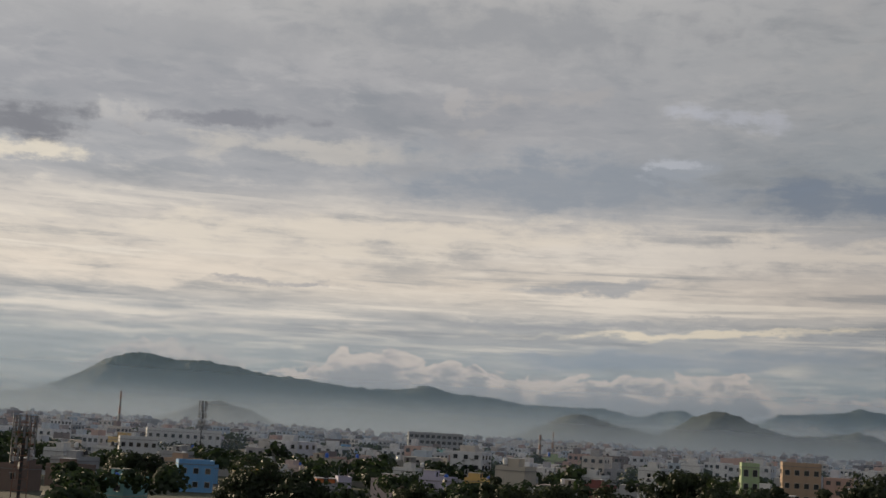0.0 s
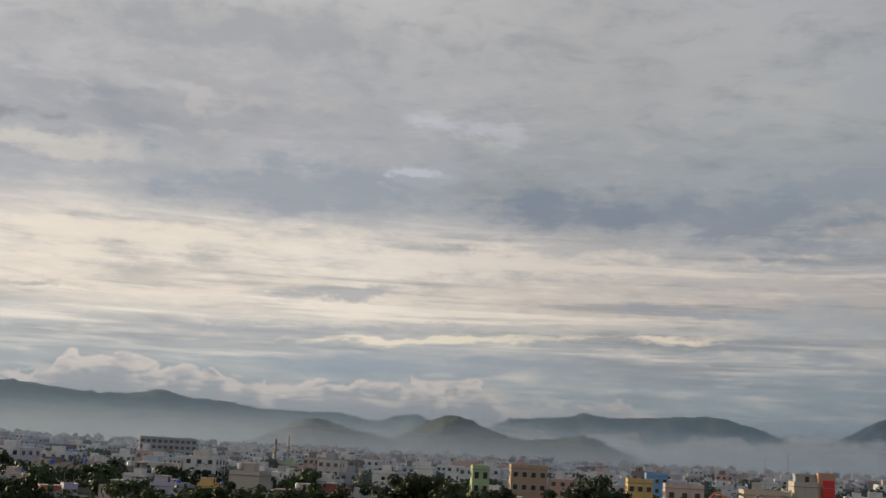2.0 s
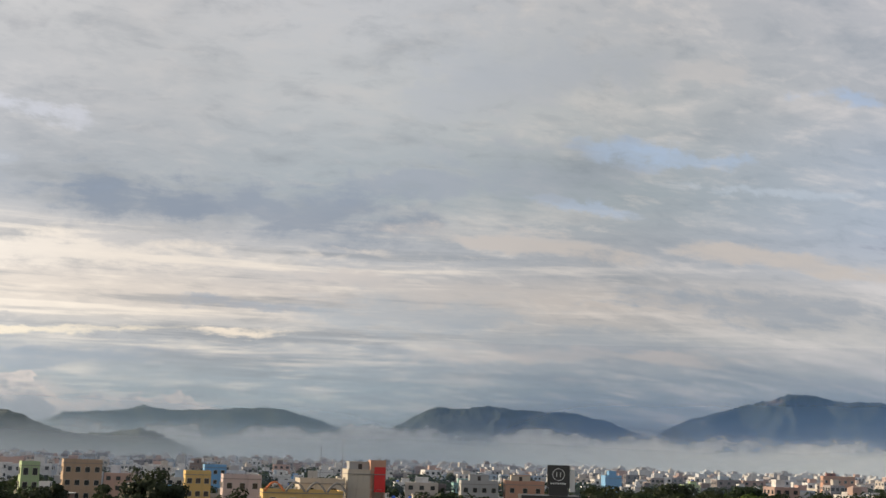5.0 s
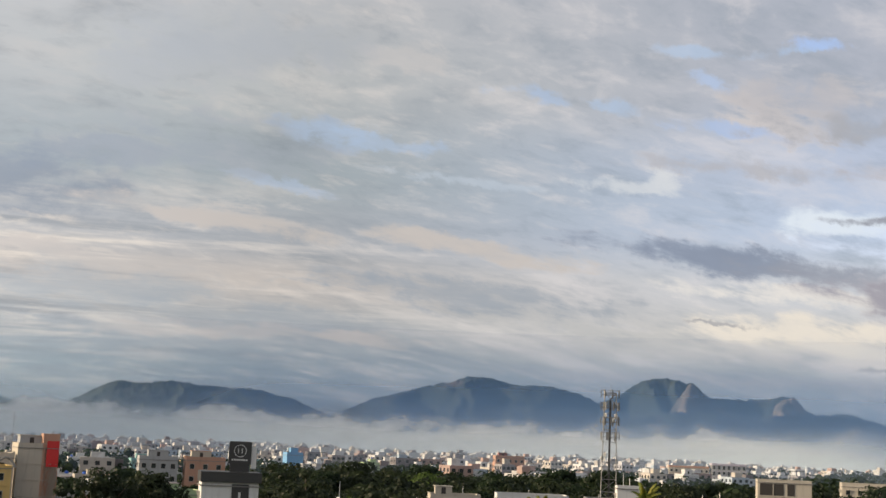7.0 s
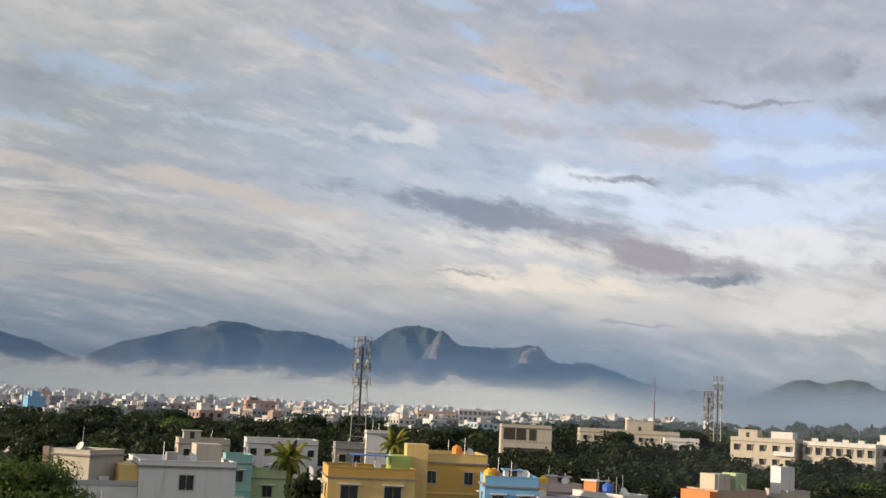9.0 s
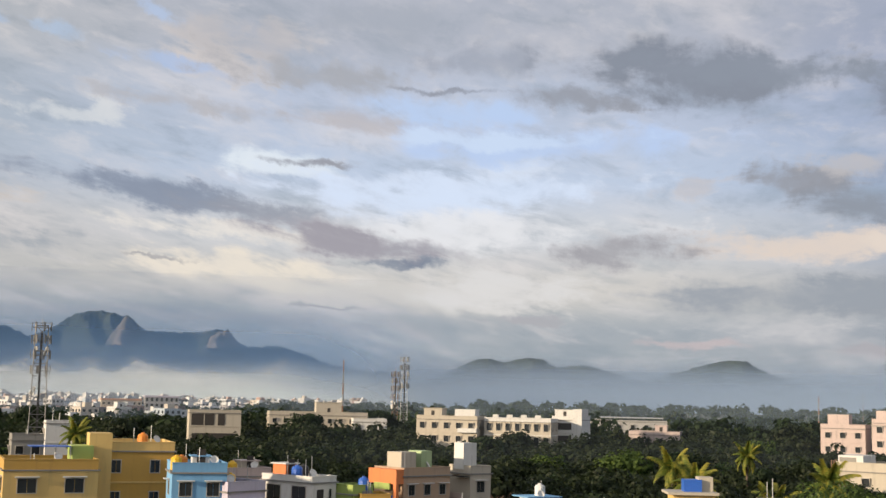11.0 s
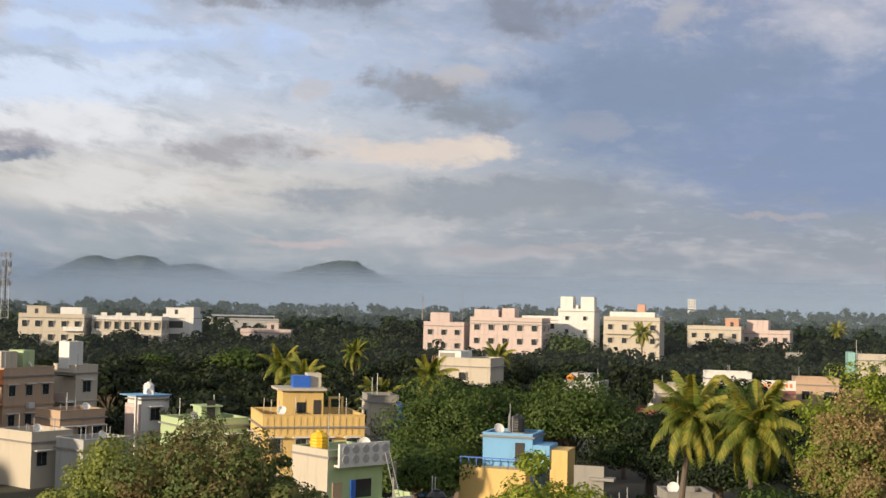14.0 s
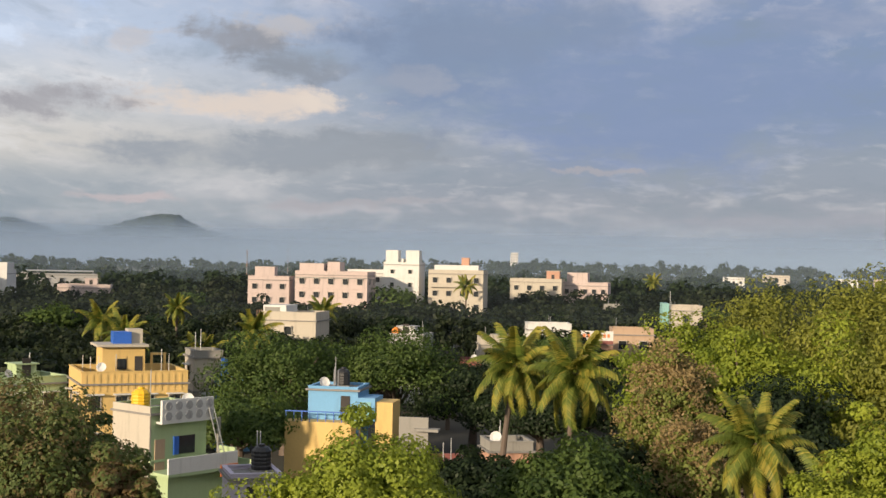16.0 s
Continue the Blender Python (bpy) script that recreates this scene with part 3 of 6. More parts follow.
hill("pointed wooded hill standing in the mist", 2350, ((8.4, -0.4), (10, 0.45), (10.6, 0.72), (11.5, 1.30), (12.2, 1.54), (12.8, 1.62), (13.2, 1.5), (13.9, 1.18), (15.1, 0.77), (16.0, 0.68),
     (17.2, 0.76), (18.3, 0.98), (19.0, 0.85), (19.7, 0.53), (20.7, 0.14), (22, -0.4)), deep=260, rough=0.5)
hill("long flat ridge with a small knoll", 4200, ((12.5, 0.2), (14.2, 1.1), (15.1, 1.56), (17.1, 1.70), (18.1, 1.86), (18.45, 2.04), (18.8, 1.88), (19.4, 1.80), (21.6, 1.92), (23.8, 2.07), (24.3, 2.06),
     (25.4, 1.77), (27.2, 1.23), (28.5, 0.8), (30, 0.3)))
hill("flat-topped wooded hill above a bank of mist", 4100, ((26.5, 0.3), (28.2, 1.0), (29.2, 1.24), (30.3, 1.88), (31.1, 2.28), (31.5, 2.34), (32.3, 2.29), (33.5, 2.43), (35.3, 2.27), (37.1, 2.26), (38.8, 1.92), (39.8, 1.54),
     (41.5, 0.9), (43, 0.3)))
hill("high rocky mountain with bare cliffs", 4000, ((39.5, 0.4), (41.2, 1.5), (41.9, 1.85), (43.2, 2.25), (44.9, 2.75), (46.2, 3.06), (46.7, 3.22), (47.5, 3.20), (48.7, 2.98), (50.3, 2.93), (51.2, 2.75), (52.5, 2.32),
     (53.3, 2.62), (54.3, 3.28), (54.9, 3.45), (55.9, 3.48), (56.3, 3.28), (56.6, 3.32), (57.0, 2.95), (57.5, 2.62), (58.6, 2.68), (59.3, 2.60), (60.4, 2.84), (60.9, 2.80), (61.3, 2.4), (61.8, 2.04), (63.0, 2.20),
     (64.6, 1.74), (65.6, 1.36), (66.8, 1.17), (68.0, 1.15), (69.2, 0.70), (71, 0.3)), ROCKY, crag=0.12)
GRANITE = hill_skin("bare_granite", (0.07, 0.075, 0.06), (0.15, 0.13, 0.11), (0.24, 0.20, 0.165), 0.12)
hill("bare pointed spur of granite", 3650, ((54.6, 0.7), (55.2, 1.3), (55.65, 2.03), (56.06, 2.67), (56.4, 3.22), (56.56, 3.33), (56.75, 3.2), (57.42, 2.6), (58.42, 1.77), (59.2, 1.1), (59.8, 0.7)), GRANITE, deep=300, crag=0.35)
hill("bare rounded cliff of granite", 3700, ((58.8, 0.6), (59.4, 1.2), (59.76, 1.7), (60.1, 2.4), (60.5, 2.78), (60.95, 2.78), (61.25, 2.4), (61.57, 1.8), (62.1, 1.2), (62.8, 0.7)), GRANITE, deep=300, crag=0.35)
hill("wooded foothill below the granite cliffs", 3380, ((50, 0.5), (52.5, 1.3), (54.5, 1.75), (55.6, 2.02), (56.6, 1.95), (57.6, 2.1), (58.6, 1.72), (59.6, 1.5), (61.0, 1.55), (62.6, 1.25), (65, 0.8), (67, 0.4)), deep=260)
hill("distant twin-peaked mountain above haze", 4300, ((67, 0.2), (69.5, 0.67), (70.9, 1.29), (72.0, 1.78), (72.5, 1.84), (73.3, 1.66), (74.3, 1.93), (74.8, 1.86), (75.7, 1.49), (76.7, 1.62), (78.2, 1.27), (80, 0.7), (82, 0.2)))
hill("distant small peak above haze", 4500, ((79.5, 0.9), (81.2, 1.45), (82.3, 1.80), (83.2, 1.92), (83.8, 1.9), (84.2, 1.66), (85, 1.3), (86.5, 0.8)))


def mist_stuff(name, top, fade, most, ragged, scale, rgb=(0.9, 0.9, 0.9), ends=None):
    """Sheet tint for mist and aerial haze, thinning with height; haze colour sits in rgb."""
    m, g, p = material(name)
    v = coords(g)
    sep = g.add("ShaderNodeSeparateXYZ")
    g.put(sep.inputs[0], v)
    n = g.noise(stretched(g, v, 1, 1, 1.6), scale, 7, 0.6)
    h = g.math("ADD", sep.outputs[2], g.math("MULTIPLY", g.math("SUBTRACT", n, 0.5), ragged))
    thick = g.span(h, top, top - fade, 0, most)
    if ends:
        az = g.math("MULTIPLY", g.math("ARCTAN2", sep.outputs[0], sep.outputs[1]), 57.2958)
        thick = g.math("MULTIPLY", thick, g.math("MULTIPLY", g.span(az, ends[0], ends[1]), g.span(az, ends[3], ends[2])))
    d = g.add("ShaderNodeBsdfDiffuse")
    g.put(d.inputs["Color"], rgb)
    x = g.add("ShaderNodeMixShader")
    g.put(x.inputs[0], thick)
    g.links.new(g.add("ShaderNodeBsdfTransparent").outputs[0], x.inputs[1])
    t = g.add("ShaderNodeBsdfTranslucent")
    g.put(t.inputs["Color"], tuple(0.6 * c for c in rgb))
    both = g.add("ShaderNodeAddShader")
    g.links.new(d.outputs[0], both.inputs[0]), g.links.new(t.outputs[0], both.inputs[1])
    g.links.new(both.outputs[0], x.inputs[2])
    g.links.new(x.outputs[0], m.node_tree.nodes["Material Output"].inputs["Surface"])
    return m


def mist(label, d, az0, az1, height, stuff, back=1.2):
    """A see-through sheet for mist and aerial haze across the plain, its face sloping back."""
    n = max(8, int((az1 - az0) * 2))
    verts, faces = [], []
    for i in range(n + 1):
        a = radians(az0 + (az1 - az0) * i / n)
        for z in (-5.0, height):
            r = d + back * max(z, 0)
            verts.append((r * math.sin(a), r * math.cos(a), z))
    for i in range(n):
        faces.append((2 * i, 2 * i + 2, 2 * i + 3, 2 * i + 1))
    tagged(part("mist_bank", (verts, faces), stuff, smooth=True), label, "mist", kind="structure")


# Blue and grey rows put aerial haze before hills and wood as tinted sheets.
WEST, MIDDLE, EAST = (-60, -50, 24, 40), (24, 40, 64, 73), (60, 72, 150, 160)
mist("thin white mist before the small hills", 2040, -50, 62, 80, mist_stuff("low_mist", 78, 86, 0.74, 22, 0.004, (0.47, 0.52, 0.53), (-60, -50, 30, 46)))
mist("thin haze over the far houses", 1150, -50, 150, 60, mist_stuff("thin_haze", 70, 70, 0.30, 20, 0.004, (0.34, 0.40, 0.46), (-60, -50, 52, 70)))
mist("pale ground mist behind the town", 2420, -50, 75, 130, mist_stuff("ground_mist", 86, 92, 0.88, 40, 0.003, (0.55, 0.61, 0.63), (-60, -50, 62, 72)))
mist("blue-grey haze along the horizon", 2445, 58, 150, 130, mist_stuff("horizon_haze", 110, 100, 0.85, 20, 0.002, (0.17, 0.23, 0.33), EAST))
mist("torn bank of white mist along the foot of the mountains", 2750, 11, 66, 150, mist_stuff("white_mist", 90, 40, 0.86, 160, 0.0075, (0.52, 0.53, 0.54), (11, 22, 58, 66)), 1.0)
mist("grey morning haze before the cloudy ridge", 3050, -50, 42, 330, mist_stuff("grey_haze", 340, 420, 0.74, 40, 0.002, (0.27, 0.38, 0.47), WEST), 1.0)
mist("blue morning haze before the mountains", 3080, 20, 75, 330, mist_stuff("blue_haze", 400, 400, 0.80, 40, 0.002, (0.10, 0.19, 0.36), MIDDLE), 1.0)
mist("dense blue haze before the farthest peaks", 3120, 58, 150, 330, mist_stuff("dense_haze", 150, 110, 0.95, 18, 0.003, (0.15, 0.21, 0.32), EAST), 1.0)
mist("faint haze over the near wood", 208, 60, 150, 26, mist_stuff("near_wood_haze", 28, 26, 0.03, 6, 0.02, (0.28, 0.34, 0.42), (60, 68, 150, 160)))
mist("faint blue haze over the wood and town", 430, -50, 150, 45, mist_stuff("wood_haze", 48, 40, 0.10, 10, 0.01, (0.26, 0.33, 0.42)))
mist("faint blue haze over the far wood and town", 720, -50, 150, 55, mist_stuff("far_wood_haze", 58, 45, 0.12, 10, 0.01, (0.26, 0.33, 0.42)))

# ---- kinds of things: houses, towers, trees ----
BUILT = []          # footprints that are taken: x, y, radius
SHARED = {}


def shared(key, make):
    if key not in SHARED:
        SHARED[key] = make()
    return SHARED[key]


def mesh_of(name, bm, *mats):
    me = bpy.data.meshes.new(name)
    bm.to_mesh(me)
    bm.free()
    for m in mats:
        me.materials.append(m)
    return me


def loops_mesh(loops, pane=None):
    bm = bmesh.new()
    rows = [[bm.verts.new(q) for q in l] for l in loops]
    for r0, r1 in zip(rows, rows[1:]):
        for k in range(4):
            bm.faces.new((r0[k], r0[(k + 1) % 4], r1[(k + 1) % 4], r1[k]))
    if pane is not None:
        bm.faces.new(rows[-1]).material_index = pane
    return bm


def window_loops(w, h, hood=0.07, t=0.07):
    """Rectangles from the wall out over the frame and back in to the pane."""
    x, o = w / 2, w / 2 + t
    return [((-o, 0.02, -t), (o, 0.02, -t), (o, 0.02, h + t), (-o, 0.02, h + t)), ((-o, -0.07, -t), (o, -0.07, -t), (o, -hood, h + t), (-o, -hood, h + t)),
            ((-x, -0.07, 0), (x, -0.07, 0), (x, -hood, h), (-x, -hood, h)), ((-x, -0.015, 0), (x, -0.015, 0), (x, -0.015, h), (-x, -0.015, h))]


def window(parent, x, y, z, w, h, turn=0, hood=True, split=True):
    """A framed window, with a concrete hood over it; turn is the side of the house that it sits in."""
    place = pose(x, y, z, 0, 0, turn)
    if not split:
        ob = new("window", shared(("both", w, h, hood), lambda: mesh_of("window", loops_mesh(window_loops(w, h, 0.4 if hood else 0.07), 1), FRAME, GLASS)))
        ob.parent, ob.matrix_basis = parent, place
        return ob
    ob = new("window", shared(("frame", w, h), lambda: mesh_of("window", loops_mesh(window_loops(w, h)), FRAME)))
    ob.parent, ob.matrix_basis = parent, place
    for i in range(2):
        pane = new("pane", shared(("pane", w, h), lambda: mesh_of("pane", boxes((-w / 4 + 0.02, w / 4 - 0.02, -0.03, 0.0, 0, h)), GLASS)))
        pane.parent, pane.location = ob, (w / 4 * (2 * i - 1), 0, 0)
    if hood:
        o = new("hood", shared(("hood", w), lambda: mesh_of("hood", boxes((-w / 2 - 0.25, w / 2 + 0.25, -0.5, 0.02, 0, 0.08)), WALLS["white"])))
        o.parent, o.location = ob, (0, 0, h + 0.14)
    return ob


def tank(parent, x, y, z, colour, r=0.55, h=1.25):
    """A ribbed plastic water tank with a domed lid."""
    def make():
        rings = [(r * 0.96, 0)]
        for i in range(5):
            rings += [(r * 0.96, h * (0.05 + 0.16 * i)), (r, h * (0.09 + 0.16 * i)), (r, h * (0.15 + 0.16 * i))]
        rings += [(r * 0.7, h * 0.95), (r * 0.36, h), (r * 0.36, h * 1.07), (r * 0.05, h * 1.09)]
        return mesh_of("water_tank", lathe(rings, 10), TANKS[colour])
    ob = new("water_tank", shared(("tank", colour, r, h), make))
    ob.parent, ob.matrix_basis = parent, pose(x, y, z)
    ob["label"] = colour + " plastic water tank"
    return ob


def ring(x0, x1, y0, y1, z0, z1, t=0.15, cap=0.0):
    """A closed wall round a rectangle, in one piece, with an overhanging coping where cap is given."""
    steps = [(0, z0), (0, z1)] + ([(-cap, z1), (-cap, z1 + 0.08), (t + cap, z1 + 0.08), (t + cap, z1)] if cap else []) + [(t, z1), (t, z0)]
    bm = bmesh.new()
    loops = [[bm.verts.new(q) for q in ((x0 + i, y0 + i, z), (x1 - i, y0 + i, z), (x1 - i, y1 - i, z), (x0 + i, y1 - i, z))] for i, z in steps]
    for a, b in zip(loops, loops[1:] + loops[:1]):
        for k in range(4):
            bm.faces.new((a[k], a[(k + 1) % 4], b[(k + 1) % 4], b[k]))
    return bm


def house(m, w, dep, h, wall, label, storey=3.1, win=(1.1, 1.2), front=3, side=2, back=False, hood=True, parapet=0.8, trim=None, room=None, tanks=(),
          bands=True, extras=(), name="house", group="", poles=2, category="house"):
    """A flat-roofed house: h is the height of the parapet's top. extras: (part name, material, box, label)."""
    root = tagged(new(name), label, category, group)
    root.matrix_basis = m
    BUILT.append((m.translation.x, m.translation.y, 0.5 * math.hypot(w, dep)))
    wallm, trimm = WALLS[wall], WALLS[trim or wall]
    x1, y1, top = w / 2, dep / 2, h - parapet
    part("wall", boxes((-x1, x1, -y1, y1, 0, top - 0.14)), wallm, root)
    part("roof", boxes((-x1 - 0.18, x1 + 0.18, -y1 - 0.18, y1 + 0.18, top - 0.14, top)), WALLS["roof"], root)
    part("parapet", ring(-x1, x1, -y1, y1, top, h, cap=0.04), trimm, root)
    floors = max(1, int((top + 0.4) / storey))
    split = m.translation.length < 160
    if h > 11:
        floors = min(floors, 4)
    if bands:
        for k in range(1, floors):
            z = top - k * storey
            if z > 1:
                part("ledge", ring(-x1 - 0.12, x1 + 0.12, -y1 - 0.12, y1 + 0.12, z - 0.1, z + 0.06, t=0.122), trimm, root)
    for k in range(floors):
        z = top - (k + 1) * storey + 0.95
        if z < 0.3:
            continue
        for i in range(front):
            window(root, -x1 + w * (i + 0.5) / front, -y1, z, *win, hood=hood, split=split)
        for i in range(side):
            y = -y1 + dep * (i + 0.5) / side
            window(root, -x1, y, z, *win, turn=-90, hood=hood, split=split)
            if back:
                window(root, x1, y, z, *win, turn=90, hood=hood, split=split)
    if room:
        rx, ry, rw, rd, rh = room[:5]
        part("stair_room", boxes((rx - rw / 2, rx + rw / 2, ry - rd / 2, ry + rd / 2, top, top + rh - 0.12)), WALLS[room[5]] if len(room) > 5 else wallm, root)
        part("stair_room_roof", boxes((rx - rw / 2 - 0.2, rx + rw / 2 + 0.2, ry - rd / 2 - 0.2, ry + rd / 2 + 0.2, top + rh - 0.12, top + rh)), trimm, root)
        # The doorway is a flat panel in the shade colour.
        part("roof_door", boxes((rx - 0.4, rx + 0.4, ry - rd / 2 - 0.04, ry - rd / 2 + 0.02, top, top + 1.95)), SHADE, root)
    for tx, ty, tz, colour in tanks:
        part("tank_stand", boxes((tx - 0.6, tx + 0.6, ty - 0.6, ty + 0.6, top, top + max(tz, 0.1))), WALLS["concrete"], root)
        tank(root, tx, ty, top + max(tz, 0.1), colour)
    for k in range(poles):
        px, py = random.uniform(-x1, x1) * 0.8, random.uniform(-y1, y1) * 0.8
        part("roof_pipe", tube(bmesh.new(), [(px, py, top), (px, py, top + random.uniform(1.2, 2.6))], [0.04, 0.035], 5), STEEL, root)
    if split and w > 3:
        o = new("satellite_dish", shared("dish", lambda: mesh_of("satellite_dish", lathe([(0.05, 0), (0.25, 0.04), (0.42, 0.16), (0.40, 0.17), (0.22, 0.07)], 12), WALLS["white"])))
        o.parent, o.matrix_basis = root, pose(random.uniform(-0.35, 0.35) * w, -0.3 * dep, h + 0.25, 60, 0, random.uniform(-40, 40))
        part("dish_post", tube(bmesh.new(), [(o.location.x, o.location.y, top), (o.location.x, o.location.y, h + 0.27)], [0.03, 0.03], 5), STEEL, root)
    for pname, mat, b, plabel in extras:
        part(pname, boxes(b), mat, root, plabel)
    return root


def lattice(m, h, base, tip, label, antennas=True, name="telecom_tower", steel=None, sections=10):
    """A four-legged lattice tower with braces and a head full of aerials."""
    steel = steel or STEEL
    root = tagged(new(name), label, "tower")
    root.matrix_basis = m
    BUILT.append((m.translation.x, m.translation.y, base))
    corner = lambda i, z: Vector(((base + (tip - base) * z / h) / 2 * (1, 1, -1, -1)[i % 4], (base + (tip - base) * z / h) / 2 * (1, -1, -1, 1)[i % 4], z))
    thick = max(0.05, base * 0.025)
    for i in range(4):
        part("leg", tube(bmesh.new(), [corner(i, 0), corner(i, h)], [thick * 1.4, thick], 5), steel, root)
    for i in range(4):
        for flip in (0, 1):
            pts = [corner(i + (k + flip) % 2, h * k / sections) for k in range(sections + 1)]
            part("brace", tube(bmesh.new(), pts, [thick * 0.6] * len(pts), 4), steel, root)
    for k in range(1, sections + 1):
        z = h * k / sections
        e = corner(0, z).x
        part("tie", ring(-e, e, -e, e, z - thick * 0.6, z + thick * 0.6, t=thick), steel, root)
    if antennas:
        s = tip * 0.5 + 0.55
        for z in (h * 0.7, h * 0.8, h * 0.9, h * 0.985):
            part("platform", ring(-s, s, -s, s, z, z + 0.1, t=0.12), steel, root)
            part("railing", ring(-s, s, -s, s, z + 0.9, z + 0.95, t=0.05), steel, root)
            for k in range(7):
                a = k * math.tau / 7 + z
                x, y = (s + 0.2) * math.cos(a), (s + 0.2) * math.sin(a)
                o = part("aerial", boxes((-0.13, 0.13, -0.07, 0.07, 0, 1.7)), TOWER, root, "grey panel aerial")
                o.matrix_basis = pose(x, y, z - 0.6, 0, 0, math.degrees(a) + 90)
        for k in range(7):
            z, a = h * random.uniform(0.55, 0.86), random.uniform(0, 6.28)
            o = part("dish", lathe([(0.45, 0), (0.48, 0.15), (0.3, 0.28)], 10), WALLS["white"], root, "round microwave dish")
            r = (base + (tip - base) * z / h) / 2 + 0.35
            o.matrix_basis = pose(r * math.cos(a), r * math.sin(a), z, 90, 0, math.degrees(a))
        part("cable_run", boxes((-0.2, 0.2, -0.1, 0.1, 0, h * 0.95)), DARK, root)
        part("lightning_rod", tube(bmesh.new(), [(0, 0, h), (0, 0, h + 2.2)], [0.05, 0.02], 5), steel, root)
    return root


def mast(m, h, label, r=0.3):
    """A slim radio mast in rusty and grey lengths."""
    root = tagged(new("radio_mast"), label, "mast")
    root.matrix_basis = m
    for k in range(8):
        part("mast_section", tube(bmesh.new(), [(0, 0, h * k / 8), (0, 0, h * (k + 1) / 8)], [r * (1 - 0.06 * k), r * (0.94 - 0.06 * k)], 6),
             RUST if k % 2 else TOWER, root)
    return root


def rand_dirs(rng, n):
    v = rng.normal(size=(n, 3))
    return v / np.linalg.norm(v, axis=1)[:, None]


def leaf_cards(rng, centres, normals, size, slim=0.6):
    """Diamond leaves at the centres, facing roughly along the normals."""
    n = len(centres)
    nn = normals + 0.5 * rand_dirs(rng, n)
    nn /= np.linalg.norm(nn, axis=1)[:, None]
    a = np.cross(nn, rand_dirs(rng, n))
    a /= np.linalg.norm(a, axis=1)[:, None] + 1e-9
    b = np.cross(nn, a)
    s = size * rng.uniform(0.6, 1.3, (n, 1))
    bend = nn * s * 0.18
    v = np.stack([centres - a * s - bend, centres - b * s * slim + bend, centres + a * s - bend, centres + b * s * slim + bend], 1)
    return v.reshape(-1, 3)


def crown_points(rng, radius, tall, clumps, leaves, flat=0.75, gap=0.25, lumps=0.3):
    """Leaf places and facings on clumps that sit over a domed crown."""
    d = rand_dirs(rng, clumps)
    d[:, 2] = np.abs(d[:, 2]) * 1.1 - 0.35
    fill = rng.uniform(0.62, 1.0, (clumps, 1))
    c = d * fill * np.array([radius, radius, tall * flat]) * (1 + gap * rng.normal(size=(clumps, 1)) * 0.5)
    which = rng.integers(0, clumps, leaves)
    q = rand_dirs(rng, leaves)
    q[:, 2] = q[:, 2] * 0.9 + 0.2
    r = radius * lumps * rng.uniform(0.6, 1.25, clumps)[which][:, None]
    p = c[which] + q * r * np.array([1, 1, 0.7]) * rng.uniform(0.75, 1.05, (leaves, 1))
    out = q + 0.6 * p / np.array([radius, radius, tall]) + np.array([0, 0, 0.25])
    return p, out / np.linalg.norm(out, axis=1)[:, None], c


def card_mesh(name, verts, mat):
    me = bpy.data.meshes.new(name)
    k = len(verts) // 4
    me.vertices.add(len(verts))
    me.vertices.foreach_set("co", verts.astype(np.float32).ravel())
    me.loops.add(4 * k)
    me.loops.foreach_set("vertex_index", np.arange(4 * k, dtype=np.int32))
    me.polygons.add(k)
    me.polygons.foreach_set("loop_start", np.arange(0, 4 * k, 4, dtype=np.int32))
    me.update(calc_edges=True)
    me.materials.append(mat)
    return me


def tree(m, tall, radius, leaf, label, seed=1, clumps=70, leaves=4000, size=0.3, flat=0.55, trunk=0.45, bloom=0, lumps=0.3, gap=0.25, group=""):
    """A broad-leaved tree: trunk, limbs to its clumps, and a crown of single leaves with gaps."""
    rng = np.random.default_rng(seed)
    root = tagged(new("tree"), label, "tree", group)
    root.matrix_basis = m
    high = tall * flat                      # depth of the crown
    mid = tall - high * 0.72
    p, n, c = crown_points(rng, radius, high, clumps, leaves, 0.72, gap, lumps)
    drop = (tall - mid) - np.percentile(p[:, 2], 99.5)
    p[:, 2] += drop
    c[:, 2] += drop
    bm = bmesh.new()
    tube(bm, [(0, 0, 0), (0.1, 0.05, mid * 0.5), (0, 0, mid * 0.9)], [trunk, trunk * 0.7, trunk * 0.5], 8)
    for k in range(0, clumps, max(1, clumps // 14)):
        e = Vector(c[k]) + Vector((0, 0, mid))
        s = Vector((0, 0, mid * 0.6))
        tube(bm, [s, s.lerp(e, 0.5) + Vector((0, 0, 0.4)), e], [trunk * 0.4, trunk * 0.22, 0.04], 5)
    part("trunk", bm, BARK, root)
    crown = new("crown", card_mesh("crown", leaf_cards(rng, p + np.array([0, 0, mid]), n, size), LEAF[leaf]))
    crown.parent = root
    if bloom:
        top = np.argsort(-(p @ np.array([0, 0, 0.4]) + rng.normal(size=len(p)) * radius * 0.5))[:bloom]
        at = np.repeat(p[top] * 1.03 + np.array([0, 0, mid + 0.1]), 26, 0)
        at = at + rng.normal(size=at.shape) * np.array([0.2, 0.2, 0.24])
        o = new("blossom", card_mesh("blossom", leaf_cards(rng, at, rand_dirs(rng, len(at)), 0.085, 0.8), LEAF["bloom"]))
        o.parent = root
        o["label"] = "brown drying flower heads"
    return root


